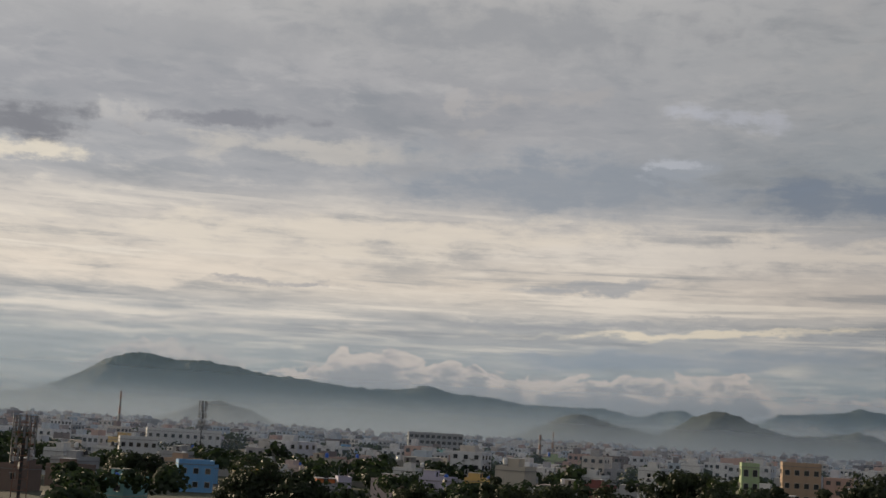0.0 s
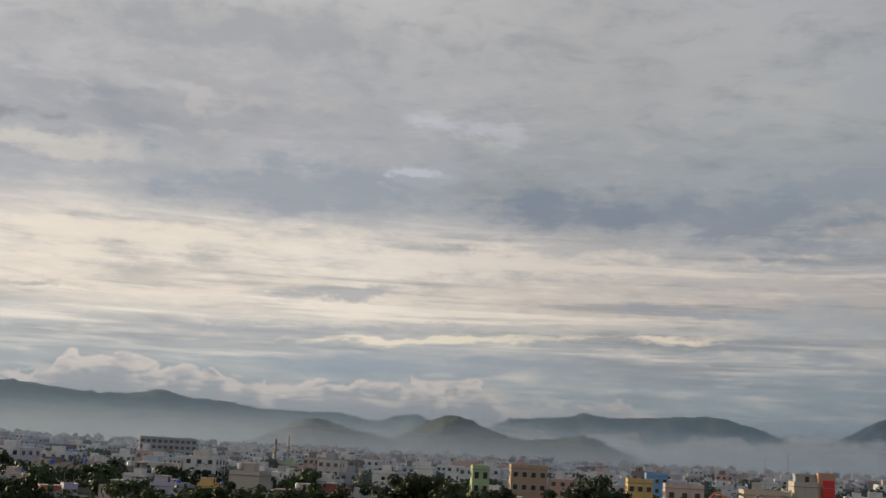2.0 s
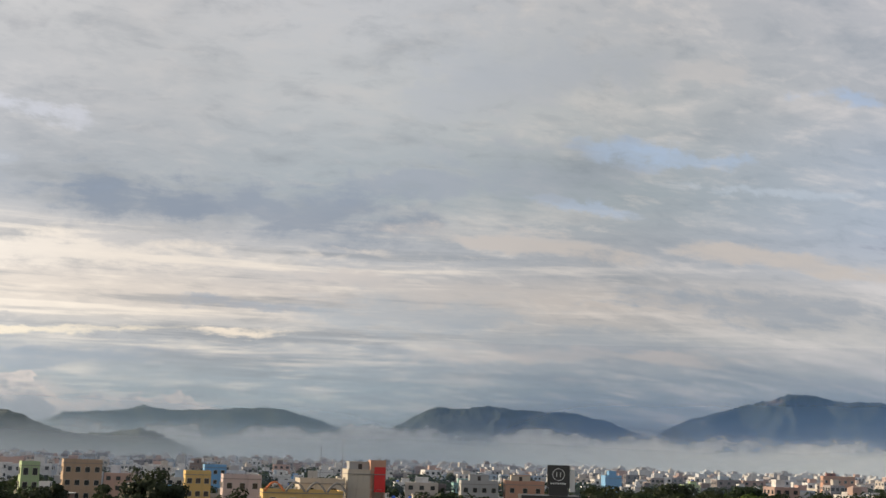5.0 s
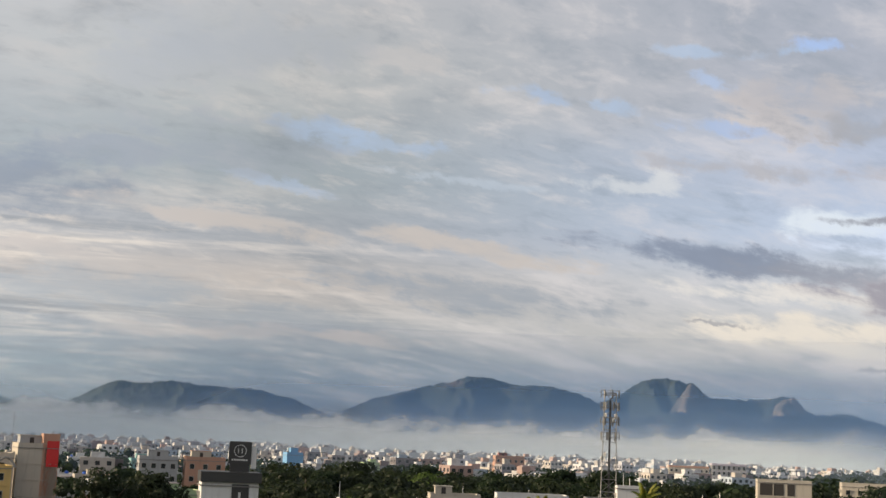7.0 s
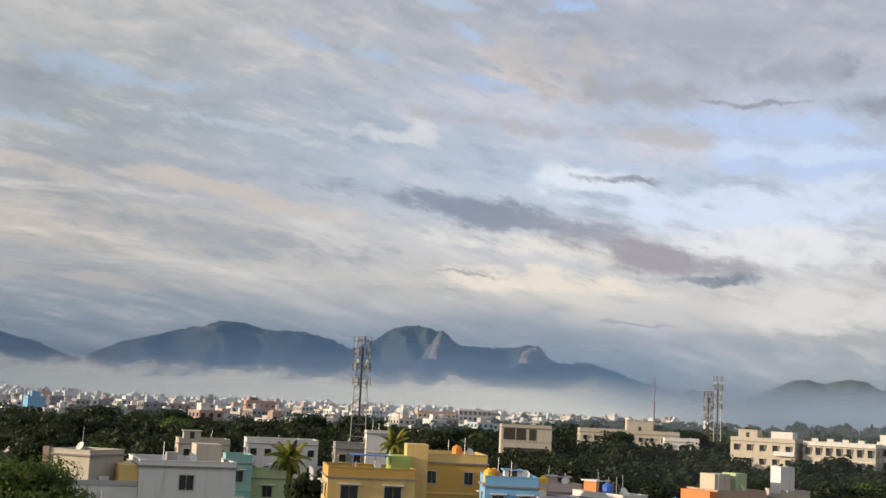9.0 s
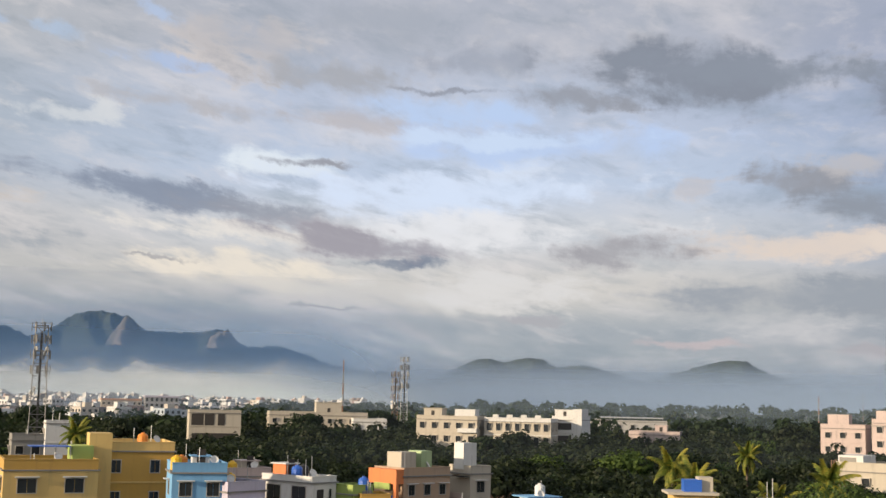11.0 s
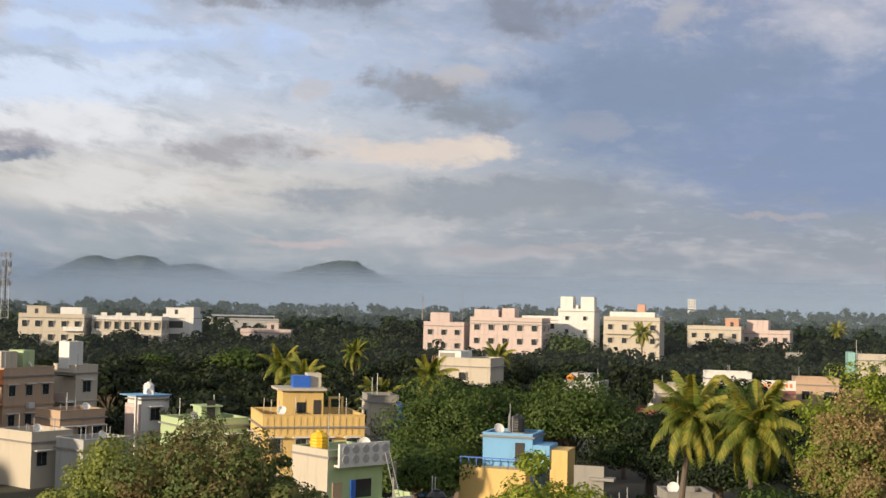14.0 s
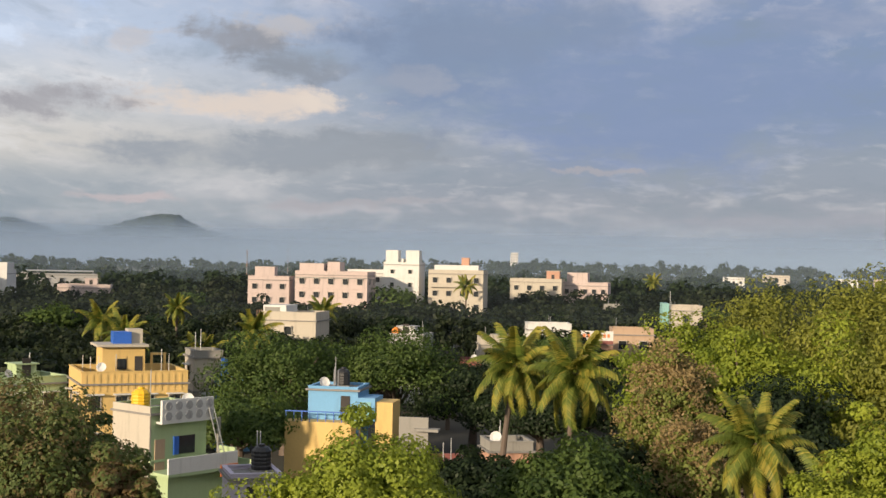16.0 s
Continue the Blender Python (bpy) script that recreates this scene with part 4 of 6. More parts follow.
def frond_mesh(seed, length, droop):
    """One feathered palm leaf: a curved rib with hanging leaflets on both sides."""
    rng = np.random.default_rng(seed)
    verts, faces = [], []

    def rib(s):
        return np.array([length * (s - 0.18 * droop * s * s), 0, length * (0.42 * s - (0.24 + 0.72 * droop) * s * s)])
    for k in range(10):
        a, b = rib(k / 10), rib((k + 1) / 10)
        w = 0.06 * (1 - k / 11)
        i = len(verts)
        verts += [a + (0, w, 0), a - (0, w, 0), b - (0, w * 0.9, 0), b + (0, w * 0.9, 0)]
        faces.append((i, i + 1, i + 2, i + 3))
    for k in range(60):
        s = 0.12 + 0.87 * k / 59
        o = rib(s)
        ahead = rib(min(1, s + 0.02)) - o
        ahead /= np.linalg.norm(ahead)
        long = length * 0.31 * (1.15 - s * 0.75) * math.sin(min(1, s * 4) * math.pi / 2)
        for side in (-1, 1):
            out = np.array([0, side, 0]) * 0.8 + ahead * 0.55 + np.array([0, 0, -0.25 - 0.5 * rng.random()])
            out /= np.linalg.norm(out)
            tip = o + out * long + np.array([0, 0, -0.3 * long])
            mid = o + out * long * 0.55
            w = ahead * 0.045
            i = len(verts)
            verts += [o + w, o - w, mid - w, mid + w, tip]
            faces += [(i, i + 1, i + 2, i + 3), (i + 3, i + 2, i + 4)]
    me = bpy.data.meshes.new("frond")
    me.from_pydata([tuple(v) for v in verts], [], faces)
    me.materials.append(LEAF["palm"])
    return me


def palm(m, tall, reach, label, seed=1, fronds=24, lean=0.8):
    """A coconut palm: ringed curved trunk, arching fronds and a cluster of nuts."""
    rng = random.Random(seed)
    root = tagged(new("coconut_palm"), label, "palm tree", "coconut palms")
    root.matrix_basis = m
    pts = [(lean * (s * s - 1), 0, tall * s) for s in [i / 9 for i in range(10)]]
    part("trunk", tube(bmesh.new(), pts, [0.24 - 0.011 * i for i in range(10)], 8), BARK, root)
    for k in range(fronds):
        s = k / fronds
        me = shared(("frond", reach, int(s * 6)), lambda: frond_mesh(int(s * 6), reach, 0.15 + 1.1 * int(s * 6) / 6))
        o = new("frond", me)
        o.parent = root
        up = 80 - 112 * s
        o.matrix_basis = pose(0, 0, tall - 0.1) @ pose(0, 0, 0, 0, 0, k * 137.5 + rng.uniform(-14, 14)) @ pose(0, 0, 0, rng.uniform(-12, 12), -up + 22, 0)
        o.scale = [rng.uniform(0.85, 1.08)] * 3
    bm = bmesh.new()
    for k in range(11):
        a = k * 2.1
        bmesh.ops.create_icosphere(bm, subdivisions=1, radius=0.14, matrix=Matrix.Translation((0.3 * math.cos(a), 0.3 * math.sin(a), tall - 0.45 - 0.1 * (k % 3))))
    part("coconuts", bm, LEAF["bloom"], root, "cluster of brown coconuts")
    return root

# ---- houses and landmarks that stand near ----
W = WALLS
ACBOX = W["white"]

# white house with one window, air conditioners and a cream upper room
white_house = house(spot(45.35, 114, 8), 8.0, 9, 11.3, "white", "white rendered house with one barred window and a flat roof", front=0, side=2, win=(1.2, 1.2), parapet=0.35, room=None, tanks=(), poles=3,
      extras=[("tank_room", W["cream"], (1.0, 3.2, -1.5, 1.2, 10.95, 12.7), "square concrete water tank"), ("chimney_block", W["grey"], (-1.4, -0.5, -1, 0, 10.95, 11.9), ""),
              ("side_balcony", W["yellow"], (-5.6, -4.0, -4.2, 1.5, 9.1, 10.9), "yellow balcony wall"), ("balcony_floor", W["white"], (-5.7, -4.0, -4.3, 1.6, 8.95, 9.1), ""),
              ("lower_wing", W["white"], (-10.8, -4.02, -4.2, 4, 0, 9.2), ""), ("wing_parapet", W["grey"], (-10.9, -4.02, -4.3, -4.1, 9.2, 9.6), ""),
              ("air_conditioner", ACBOX, (-6.9, -6.1, -4.9, -4.45, 8.2, 8.8), "outdoor air conditioner unit"),
              ("air_conditioner", ACBOX, (-8.2, -7.4, -3.6, -3.1, 9.2, 9.85), "outdoor air conditioner unit"), ("air_conditioner", ACBOX, (-7.1, -6.3, -3.6, -3.1, 9.2, 9.85), "outdoor air conditioner unit")])
window(white_house, -0.1, -4.5, 9.0, 1.2, 1.2, hood=False)
house(spot(41.4, 112, -34), 3.8, 5, 11.9, "cream", "cream roof room beside a brown pillar", front=0, side=1, parapet=0.3,
      extras=[("pillar", W["brown"], (-2.5, -1.9, -2.7, -2.1, 0, 12.1), "brown tiled corner pillar")], poles=1)
house(spot(40.2, 100, 8), 2.4, 4, 9.4, "lime", "lime green house wall beside a tree", front=0, side=0, parapet=0.6, poles=0)
house(spot(47.75, 150, 4), 3.0, 6, 10.3, "teal", "teal house with flat roof", front=1, side=0)
house(spot(49.0, 152, 6), 4.2, 6, 8.6, "green", "pale green low house", front=1, side=0, tanks=((0.8, 0, 0.3, "white"),))
house(spot(49.6, 240, 5), 13, 8, 9.4, "white", "long low white house with grey roof", front=5, side=1)
house(spot(46.2, 235, 5), 9, 8, 9.0, "cream", "cream low house with roof rooms", front=3, side=1, room=(-2, 0, 3, 3, 2.2))
house(spot(51.8, 180, 5), 5, 8, 7.5, "grey", "grey house standing behind palms", front=2, side=1)
house(spot(53.9, 215, 5), 4.4, 5, 12.2, "white", "white roof room on stained walls", front=0, side=1, parapet=0.3)
house(spot(52.6, 205, 5), 4.6, 5, 10.4, "concrete", "unfinished grey concrete house", front=2, side=1)
# yellow house: low front wing, tall ochre block behind
house(spot(53.5, 131, 6), 8.6, 8, 10.5, "yellow", "bright yellow house with roof terrace", front=2, side=2, win=(1.7, 1.3), trim="ochre", parapet=0.9, poles=4, tanks=(),
      extras=[("awning", TANKS["blue"], (-1.8, 2.0, -1.5, 1.5, 11.6, 11.68), "blue plastic awning"), ("awning_post", STEEL, (-1.75, -1.69, -1.45, -1.39, 9.6, 11.6), ""), ("awning_post", STEEL, (1.93, 1.99, -1.45, -1.39, 9.6, 11.6), ""),
              ("terrace_room", W["lime"], (2.2, 4.2, -1, 3, 9.6, 11.7), ""), ("laundry", W["pink"], (-2.6, 2.0, -2.2, -2.1, 9.9, 10.5), "row of hanging laundry")])
house(spot(56.95, 137, 6), 7.6, 9, 12.0, "ochre", "tall ochre house with orange roof tank", front=2, side=2, win=(0.9, 1.2), trim="yellow", parapet=0.8, hood=False, tanks=((1.2, 1, 0.3, "orange"), (-3.2, -3, 0.3, "orange")),
      extras=[("stair_tower", W["yellow"], (-4.6, -2.4, -4.9, -1, 0, 12.9), "yellow stair tower")])
house(spot(59.75, 124, 6), 5.0, 6, 10.6, "blue", "pale turquoise house with flat roof", front=2, side=1, room=(0.4, 1, 1.6, 1.6, 1.4, "white"), tanks=((-1.6, -2, 0.2, "orange"), (-2.1, -2.3, 0.2, "yellow")))
house(spot(61.6, 142, 20), 5.0, 6, 9.2, "pink", "pink house with parapet and roof tanks", front=2, side=1, room=(1.2, 1, 2, 2, 1.5, "cream"), tanks=((-1.2, -1, 0.2, "yellow"),))
# houses at the edge of the wood
house(spot(61.2, 124, 40), 4.6, 5, 8.9, "lilac", "pale blue-white house with dark windows", front=2, side=1, tanks=((0, 0, 0.2, "yellow"),))
# The stair niche is a dark panel on the wall, its shade painted.
house(spot(64.2, 129, 45), 3.4, 7.0, 9.2, "white", "white house with sunlit side and arched stair niche", front=0, side=2, win=(1.9, 1.7), hood=False, parapet=0.5, room=(0.4, 2.4, 1.6, 1.8, 1.6, "orange"), tanks=((-0.9, -0.6, 0.2, "blue"), (0.6, 0, 0.2, "black")), poles=5,
      extras=[("niche", SHADE, (-1.0, -0.1, -3.54, -3.5, 5.2, 8.0), "niche panel with painted shade"), ("slot_window", GLASS, (0.7, 1.0, -3.54, -3.5, 4.5, 8.0), ""), ("low_wing", W["white"], (-4.6, -1.72, -3.4, 1.0, 0, 5.4), ""), ("low_wing_tank", TANKS["orange"], (-3.0, -2.0, -2.6, -1.6, 5.4, 6.5), "orange square tank")])
house(spot(66.6, 128, 40), 2.6, 3, 8.4, "lime", "lime green house with narrow front", front=1, side=1, tanks=((0.5, -1, 0.3, "blue"),))
house(spot(67.1, 113, 40), 3.0, 3.2, 6.3, "lime", "bright lime green low house", front=2, side=1, parapet=0.7)
house(spot(67.4, 128, 14), 3.0, 4, 7.6, "ochre", "small ochre roof room", front=1, side=0)
house(spot(69.2, 146, 42), 7.0, 5.0, 9.3, "tan", "salmon-brown house with orange balcony front", front=3, side=0, win=(0.9, 1.1), hood=True, poles=3, trim="tan",
      extras=[("balcony_front", W["orange"], (-4.6, -3.52, -2.5, 2.2, 7.6, 9.2), "orange balcony canopy"), ("balcony_slab", W["orange"], (-4.6, -3.52, -2.5, 2.2, 5.5, 5.7), ""), ("balcony_slab", W["orange"], (-4.6, -3.52, -2.5, 2.2, 2.4, 2.6), ""),
              ("balcony_column", W["orange"], (-4.6, -4.2, -2.5, -2.0, 0, 7.6), ""), ("balcony_rail", TANKS["blue"], (-4.58, -4.5, -2.0, 2.1, 5.7, 6.4), ""), ("green_awning", W["lime"], (-4.8, -4.6, -1.6, 1.0, 7.0, 7.7), "green cloth awning"),
              ("roof_block", W["cream"], (-2.6, -0.4, -1, 1.4, 8.8, 11.0), "cream stair room"), ("roof_block", W["green"], (0.4, 2.0, -1, 1.2, 8.8, 11.1), ""), ("air_conditioner", ACBOX, (-0.4, 0.4, -3.0, -2.52, 5.0, 5.6), "outdoor air conditioner unit")])
house(spot(71.75, 150, 38), 3.0, 4.0, 9.4, "cream", "cream house with square roof tank", front=1, side=0, poles=2,
      extras=[("roof_tank", W["white"], (-1.6, 0.3, -0.8, 1.0, 9.0, 12.0), "square white roof tank"), ("solar_panel", GLASS, (-2.5, -1.6, -2.0, 0.6, 8.2, 8.3), "slanting dark solar panel"), ("balcony_floor", W["white"], (-2.6, -1.52, -2.0, 2.0, 5.3, 5.5), ""), ("balcony_rail", W["pink"], (-2.66, -2.56, -2.0, 2.0, 5.5, 6.4), "")])
house(spot(71.6, 131, 36), 5.2, 4.0, 6.0, "tan", "low tan house with red tiled eaves", front=3, side=0, parapet=0.7, poles=4,
      extras=[("tiled_eave", W["maroon"], (-3.3, -2.62, -2.2, 2.0, 4.4, 4.55), "red tiled eave")])
house(spot(70.2, 122, 36), 4.4, 5, 4.9, "cream", "small cream house with roof posts", front=2, side=0, poles=5)
house(spot(72.6, 118, 36), 5.0, 4, 4.6, "grey", "low grey house with roof posts", front=2, side=0, poles=5)
house(spot(74.85, 134, 30), 3.2, 2.8, 7.2, "white", "small white house with pink front and round tank", front=1, side=1, parapet=0.3, poles=1, tanks=((0, 0, 0.3, "white"),),
      extras=[("porch_wall", W["pink"], (-1.9, -1.62, -1.4, 1.3, 0, 6.4), "pink porch wall"), ("roof_sheet", W["blue"], (-2.4, 1.7, -1.7, 1.6, 7.2, 7.3), "blue roof sheet"), ("porch_post", W["white"], (-2.35, -2.15, -1.6, -1.4, 0, 7.2), "")])
house(spot(77.3, 116, 25), 6.2, 5, 6.6, "green", "green house roof with satellite dishes", front=2, side=0, parapet=0.5, room=(0.6, 1, 1.8, 1.8, 1.5))
# yellow house with the blue tank
house(spot(81.75, 111, 10), 8.6, 7.5, 7.6, "yellow", "yellow house with balustrade and blue roof tank", front=4, side=2, parapet=0.9, trim="yellow", poles=6, win=(0.9, 1.1),
      extras=[("roof_room", W["yellow"], (-2.3, 1.2, -1.2, 2.0, 6.7, 9.5), "yellow roof room"), ("roof_room_slab", W["cream"], (-2.8, 1.4, -1.7, 2.2, 9.5, 9.7), ""), ("roof_door", SHADE, (0.35, 1.0, -1.24, -1.18, 6.7, 8.7), "doorway panel with painted shade"),
              ("room_window", GLASS, (-1.1, -0.3, -1.24, -1.18, 7.6, 8.5), ""), ("tank_base", W["cream"], (0.0, 1.2, 0, 1.6, 9.7, 10.9), ""), ("square_tank", TANKS["blue"], (-1.3, 0.2, -0.4, 1.0, 9.7, 10.7), "blue plastic tank"),
              ("pergola", W["yellow"], (1.9, 3.2, 0, 0.2, 8.7, 8.9), ""), ("pergola_post", W["yellow"], (1.9, 2.1, 0, 0.2, 6.7, 8.7), ""), ("pergola_post", W["yellow"], (3.0, 3.2, 0, 0.2, 6.7, 8.7), "")]
      + [("baluster", W["yellow"], (-4.1 + 0.55 * k, -3.9 + 0.55 * k, -3.79, -3.7, 6.0, 7.45), "") for k in range(15)])
house(spot(85.0, 118, 12), 2.6, 4, 8.7, "cream", "narrow weathered cream house", front=0, side=1, parapet=0.5, trim="concrete")
house(spot(86.2, 116, 12), 2.8, 4, 6.6, "blue", "pale blue house with tin roof", front=1, side=0, extras=[("tin_sheet", STEEL, (-3.2, 1.5, -4.2, -1.9, 5.2, 5.28), "grey tin roof sheet"), ("door_leaf", TANKS["blue"], (-1.3, -0.7, -2.06, -2.0, 6.6, 8.3), "")])


def pale_green_house():
    """The stepped house with a yellow tank, patterned parapet, ladder and outside stair."""
    root = house(spot(83.2, 88, 38), 4.6, 4.0, 7.2, "green", "pale green house with yellow roof tank and ladder", front=0, side=0, parapet=0.35, poles=1,
                 extras=[("side_wall", W["cream"], (-2.42, -2.3, -2.0, 2.0, 0, 7.3), "rain-streaked cream side wall"),
                         ("balcony", W["green"], (-2.4, 3.4, -4.0, -2.0, 2.9, 3.1), ""), ("balcony_wall", W["white"], (-2.4, 3.4, -4.0, -3.85, 3.1, 4.1), "white balcony wall"),
                         ("balcony_wall", W["green"], (3.25, 3.4, -3.85, -2.0, 3.1, 4.3), ""), ("lower_wall", W["green"], (-1.8, 2.9, -3.2, -2.02, 0, 2.9), ""), ("red_panel", W["orange"], (1.9, 3.42, -4.04, -3.98, 2.5, 3.3), "red painted panel"),
                         ("door_leaf", W["tan"], (-2.0, -1.2, -2.06, -1.98, 3.1, 5.1), "brown wooden door"), ("window_shutter", TANKS["blue"], (-0.5, -0.1, -2.12, -2.0, 4.0, 5.2), "blue window shutter"), ("window_pane", GLASS, (-0.1, 1.3, -2.06, -1.98, 4.0, 5.2), ""),
                         ("patterned_parapet", W["white"], (-1.9, 2.4, -2.6, -2.4, 6.3, 7.7), "white parapet with a moulded pattern"), ("roof_slab", W["white"], (-1.9, 2.5, -2.6, -2.0, 6.15, 6.3), ""), ("tall_post", W["concrete"], (3.2, 3.4, -2.2, -2.0, 3.1, 6.2), "")])
    tank(root, -1.2, 0.6, 6.86, "yellow", 0.62, 1.35)
    for i in range(5):
        for k in range(2):
            part("moulding", lathe([(0.3, 0), (0.3, 0.05), (0.14, 0.05), (0.14, 0.02)], 8), W["grey"], root).matrix_basis = pose(-1.4 + 0.85 * i, -2.6, 6.65 + 0.65 * k, 90, 0, 0)
    for s in (0, 0.4):
        part("ladder_rail", tube(bmesh.new(), [(2.6 + s, -3.4, 3.1), (1.9 + s, -2.7, 7.0)], [0.04, 0.04], 5), STEEL, root)
    for k in range(9):
        f = (k + 0.5) / 9
        part("ladder_rung", tube(bmesh.new(), [(2.6 - 0.7 * f, -3.4 + 0.7 * f, 3.1 + 3.9 * f), (3.0 - 0.7 * f, -3.4 + 0.7 * f, 3.1 + 3.9 * f)], [0.025, 0.025], 4), STEEL, root)
    for k in range(12):
        part("stair_tread", boxes((3.5, 4.5, -4.6 + 0.25 * k, -4.3 + 0.25 * k, 0.2 + 0.2 * k, 0.38 + 0.2 * k)), W["concrete"], root)
    part("stair_wall", boxes((4.5, 4.6, -4.6, -1.6, 0, 3.4)), W["green"], root)


pale_green_house()
house(spot(87.2, 68, 10), 2.6, 3, 5.9, "lilac", "pale pink roof room with dark door and black tank", front=0, side=0, parapet=0.15, poles=2, tanks=((0.6, 0.5, 0.1, "black"),),
      extras=[("roof_door", SHADE, (-0.5, 0.2, -1.54, -1.48, 3.5, 5.3), "doorway panel with painted shade"), ("side_window", GLASS, (0.8, 1.1, -1.54, -1.48, 4.2, 5.3), "")])
house(spot(91.0, 97, -14), 3.8, 3.6, 7.6, "blue", "sky blue roof room with dark slab roof", front=0, side=0, parapet=0.12, poles=4, tanks=((0.2, 0.4, 0.1, "black"),),
      extras=[("terrace", W["yellow"], (-3.2, 1.8, -3.4, -1.82, 0, 5.2), "yellow lower storey"), ("terrace_rail", TANKS["blue"], (-3.2, 1.6, -3.4, -3.34, 5.9, 5.98), "blue pipe rail"), ("roof_door", SHADE, (0.6, 1.3, -1.86, -1.8, 5.2, 7.0), "doorway panel with painted shade"),
              ("side_room", W["blue"], (1.92, 3.2, -1.8, 1.0, 5.2, 6.9), ""), ("teal_door", W["teal"], (2.1, 2.9, -1.86, -1.78, 5.2, 6.6), "teal door"), ("yellow_room", W["yellow"], (3.2, 4.5, -1.6, 1.2, 0, 6.6), "dull yellow corner room"),
              ("parapet_wall", W["concrete"], (5.0, 7.2, -1.6, -1.45, 0, 5.6), ""), ("stair_slab", W["concrete"], (6.2, 8.0, -2.0, -1.0, 4.6, 4.8), "")] + [("rail_post", TANKS["blue"], (-3.15 + 0.6 * k, -3.1 + 0.6 * k, -3.4, -3.35, 5.2, 5.9), "") for k in range(8)])
house(spot(98.55, 90, 14), 3.1, 3, 4.7, "salmon", "low house with red-brown painted wall", front=0, side=0, parapet=0.6, trim="concrete")
house(spot(95.9, 84, 12), 2.2, 3, 4.2, "maroon", "small red-brown outhouse among trees", front=0, side=0, parapet=0.3)
house(spot(94.2, 155, -16), 4.2, 4.5, 8.4, "grey", "pale grey house with roof room", front=2, side=0, room=(-0.6, 0.5, 2.0, 2, 1.7, "white"), tanks=((-1.7, -1, 0.2, "orange"),))
house(spot(96.4, 158, 0), 5.2, 5, 5.2, "maroon", "low house with maroon walls", front=2, side=0)
house(spot(98.0, 168, 5), 4.6, 6, 7.4, "cream", "cream house behind palms", front=2, side=1, room=(0.6, 0, 2.2, 2, 1.2))
house(spot(100.3, 190, 5), 6.4, 6, 8.4, "white", "white house behind palms", front=2, side=1)
house(spot(102.4, 178, 5), 4.4, 6, 7.2, "salmon", "shop house with a red and white roof sign", front=2, side=1, extras=[("sign_board", W["white"], (-2.2, 2.2, -3.3, -3.2, 6.9, 8.2), "white sign board"), ("sign_band", W["maroon"], (-2.2, 2.2, -3.34, -3.3, 6.4, 6.9), "")]
      + [("sign_stroke", W["orange"], (-1.9 + 0.55 * k, -1.55 + 0.55 * k, -3.33, -3.3, 7.3, 7.8), "") for k in range(7)])
house(spot(104.0, 190, 5), 6, 6, 8.0, "tan", "tan house between trees", front=2, side=1)
house(spot(106.3, 236, 5), 5.8, 7, 10.2, "cream", "new cream house wrapped in green netting", front=1, side=1, extras=[("netting", W["teal"], (-4.2, -3.0, -3.7, 3, 0, 10.6), "green scaffold netting"), ("scaffold_pole", STEEL, (-2.9, -2.8, -3.8, -3.7, 0, 12.8), "")])
house(spot(89.0, 196, -18), 8.6, 7, 9.2, "cream", "unfinished cream house with scaffold poles", front=1, side=0, parapet=1.2, poles=6, extras=[("roof_block", W["white"], (-4.0, -0.4, -3.4, 2.0, 8.0, 10.2), ""), ("dark_panel", W["concrete"], (-3.8, -1.4, -3.46, -3.4, 8.6, 9.9), "")]
      + [("scaffold_pole", RUST, (-5.2, -5.1, -3.0 + k, -2.9 + k, 0, 9.4), "") for k in range(3)])

# larger blocks beyond the first trees
# Gallery and niches are near-black panels: their shade is colour, not depth.
house(spot(60.4, 306, 4), 11.8, 9, 13.2, "cream", "cream apartment house with an open dark gallery", front=0, side=0, parapet=0.5, category="apartment house",
      extras=[("gallery", SHADE, (-5.4, -0.2, -4.56, -4.5, 9.8, 12.4), "gallery panel with painted shade"), ("gallery_post", W["cream"], (-2.6, -2.4, -4.62, -4.5, 9.8, 12.4), ""), ("niche", SHADE, (0.6, 2.2, -4.56, -4.5, 9.8, 12.4), ""), ("lower_niche", SHADE, (-5.2, 4.6, -4.56, -4.5, 6.6, 8.0), "")])
house(spot(64.9, 360, 5), 27, 12, 12.6, "cream", "long low cream block with a roof room", front=9, side=2, room=(3.0, 0, 7, 6, 3.6), poles=4)
house(spot(67.2, 352, 5), 9, 9, 11.2, "white", "white flat-roofed house beside trees", front=3, side=1, poles=3)
house(spot(70.9, 310, -16), 15, 9, 13.0, "cream", "cream apartment block with balconies", front=5, side=2, back=True, win=(1.2, 1.4), poles=4, room=(-4.5, 1, 4.5, 4, 2.6), category="apartment house",
      extras=[("balcony", W["white"], (3.0, 7.6, -5.6, -4.5, 9.2, 10.2), ""), ("balcony", W["white"], (3.0, 7.6, -5.6, -4.5, 6.1, 7.1), ""), ("roof_block", W["white"], (1.0, 6, -1, 3, 12.2, 14.6), "")])
house(spot(74.0, 308, -12), 16, 9, 12.8, "cream", "cream apartment block with gabled parapet and many windows", front=7, side=2, back=True, win=(1.1, 1.7), poles=2, trim="white", category="apartment house",
      extras=[("gable", W["white"], (-6 + 3.4 * k, -4.6 + 3.4 * k, -4.6, -4.4, 12.8, 13.6), "") for k in range(4)])
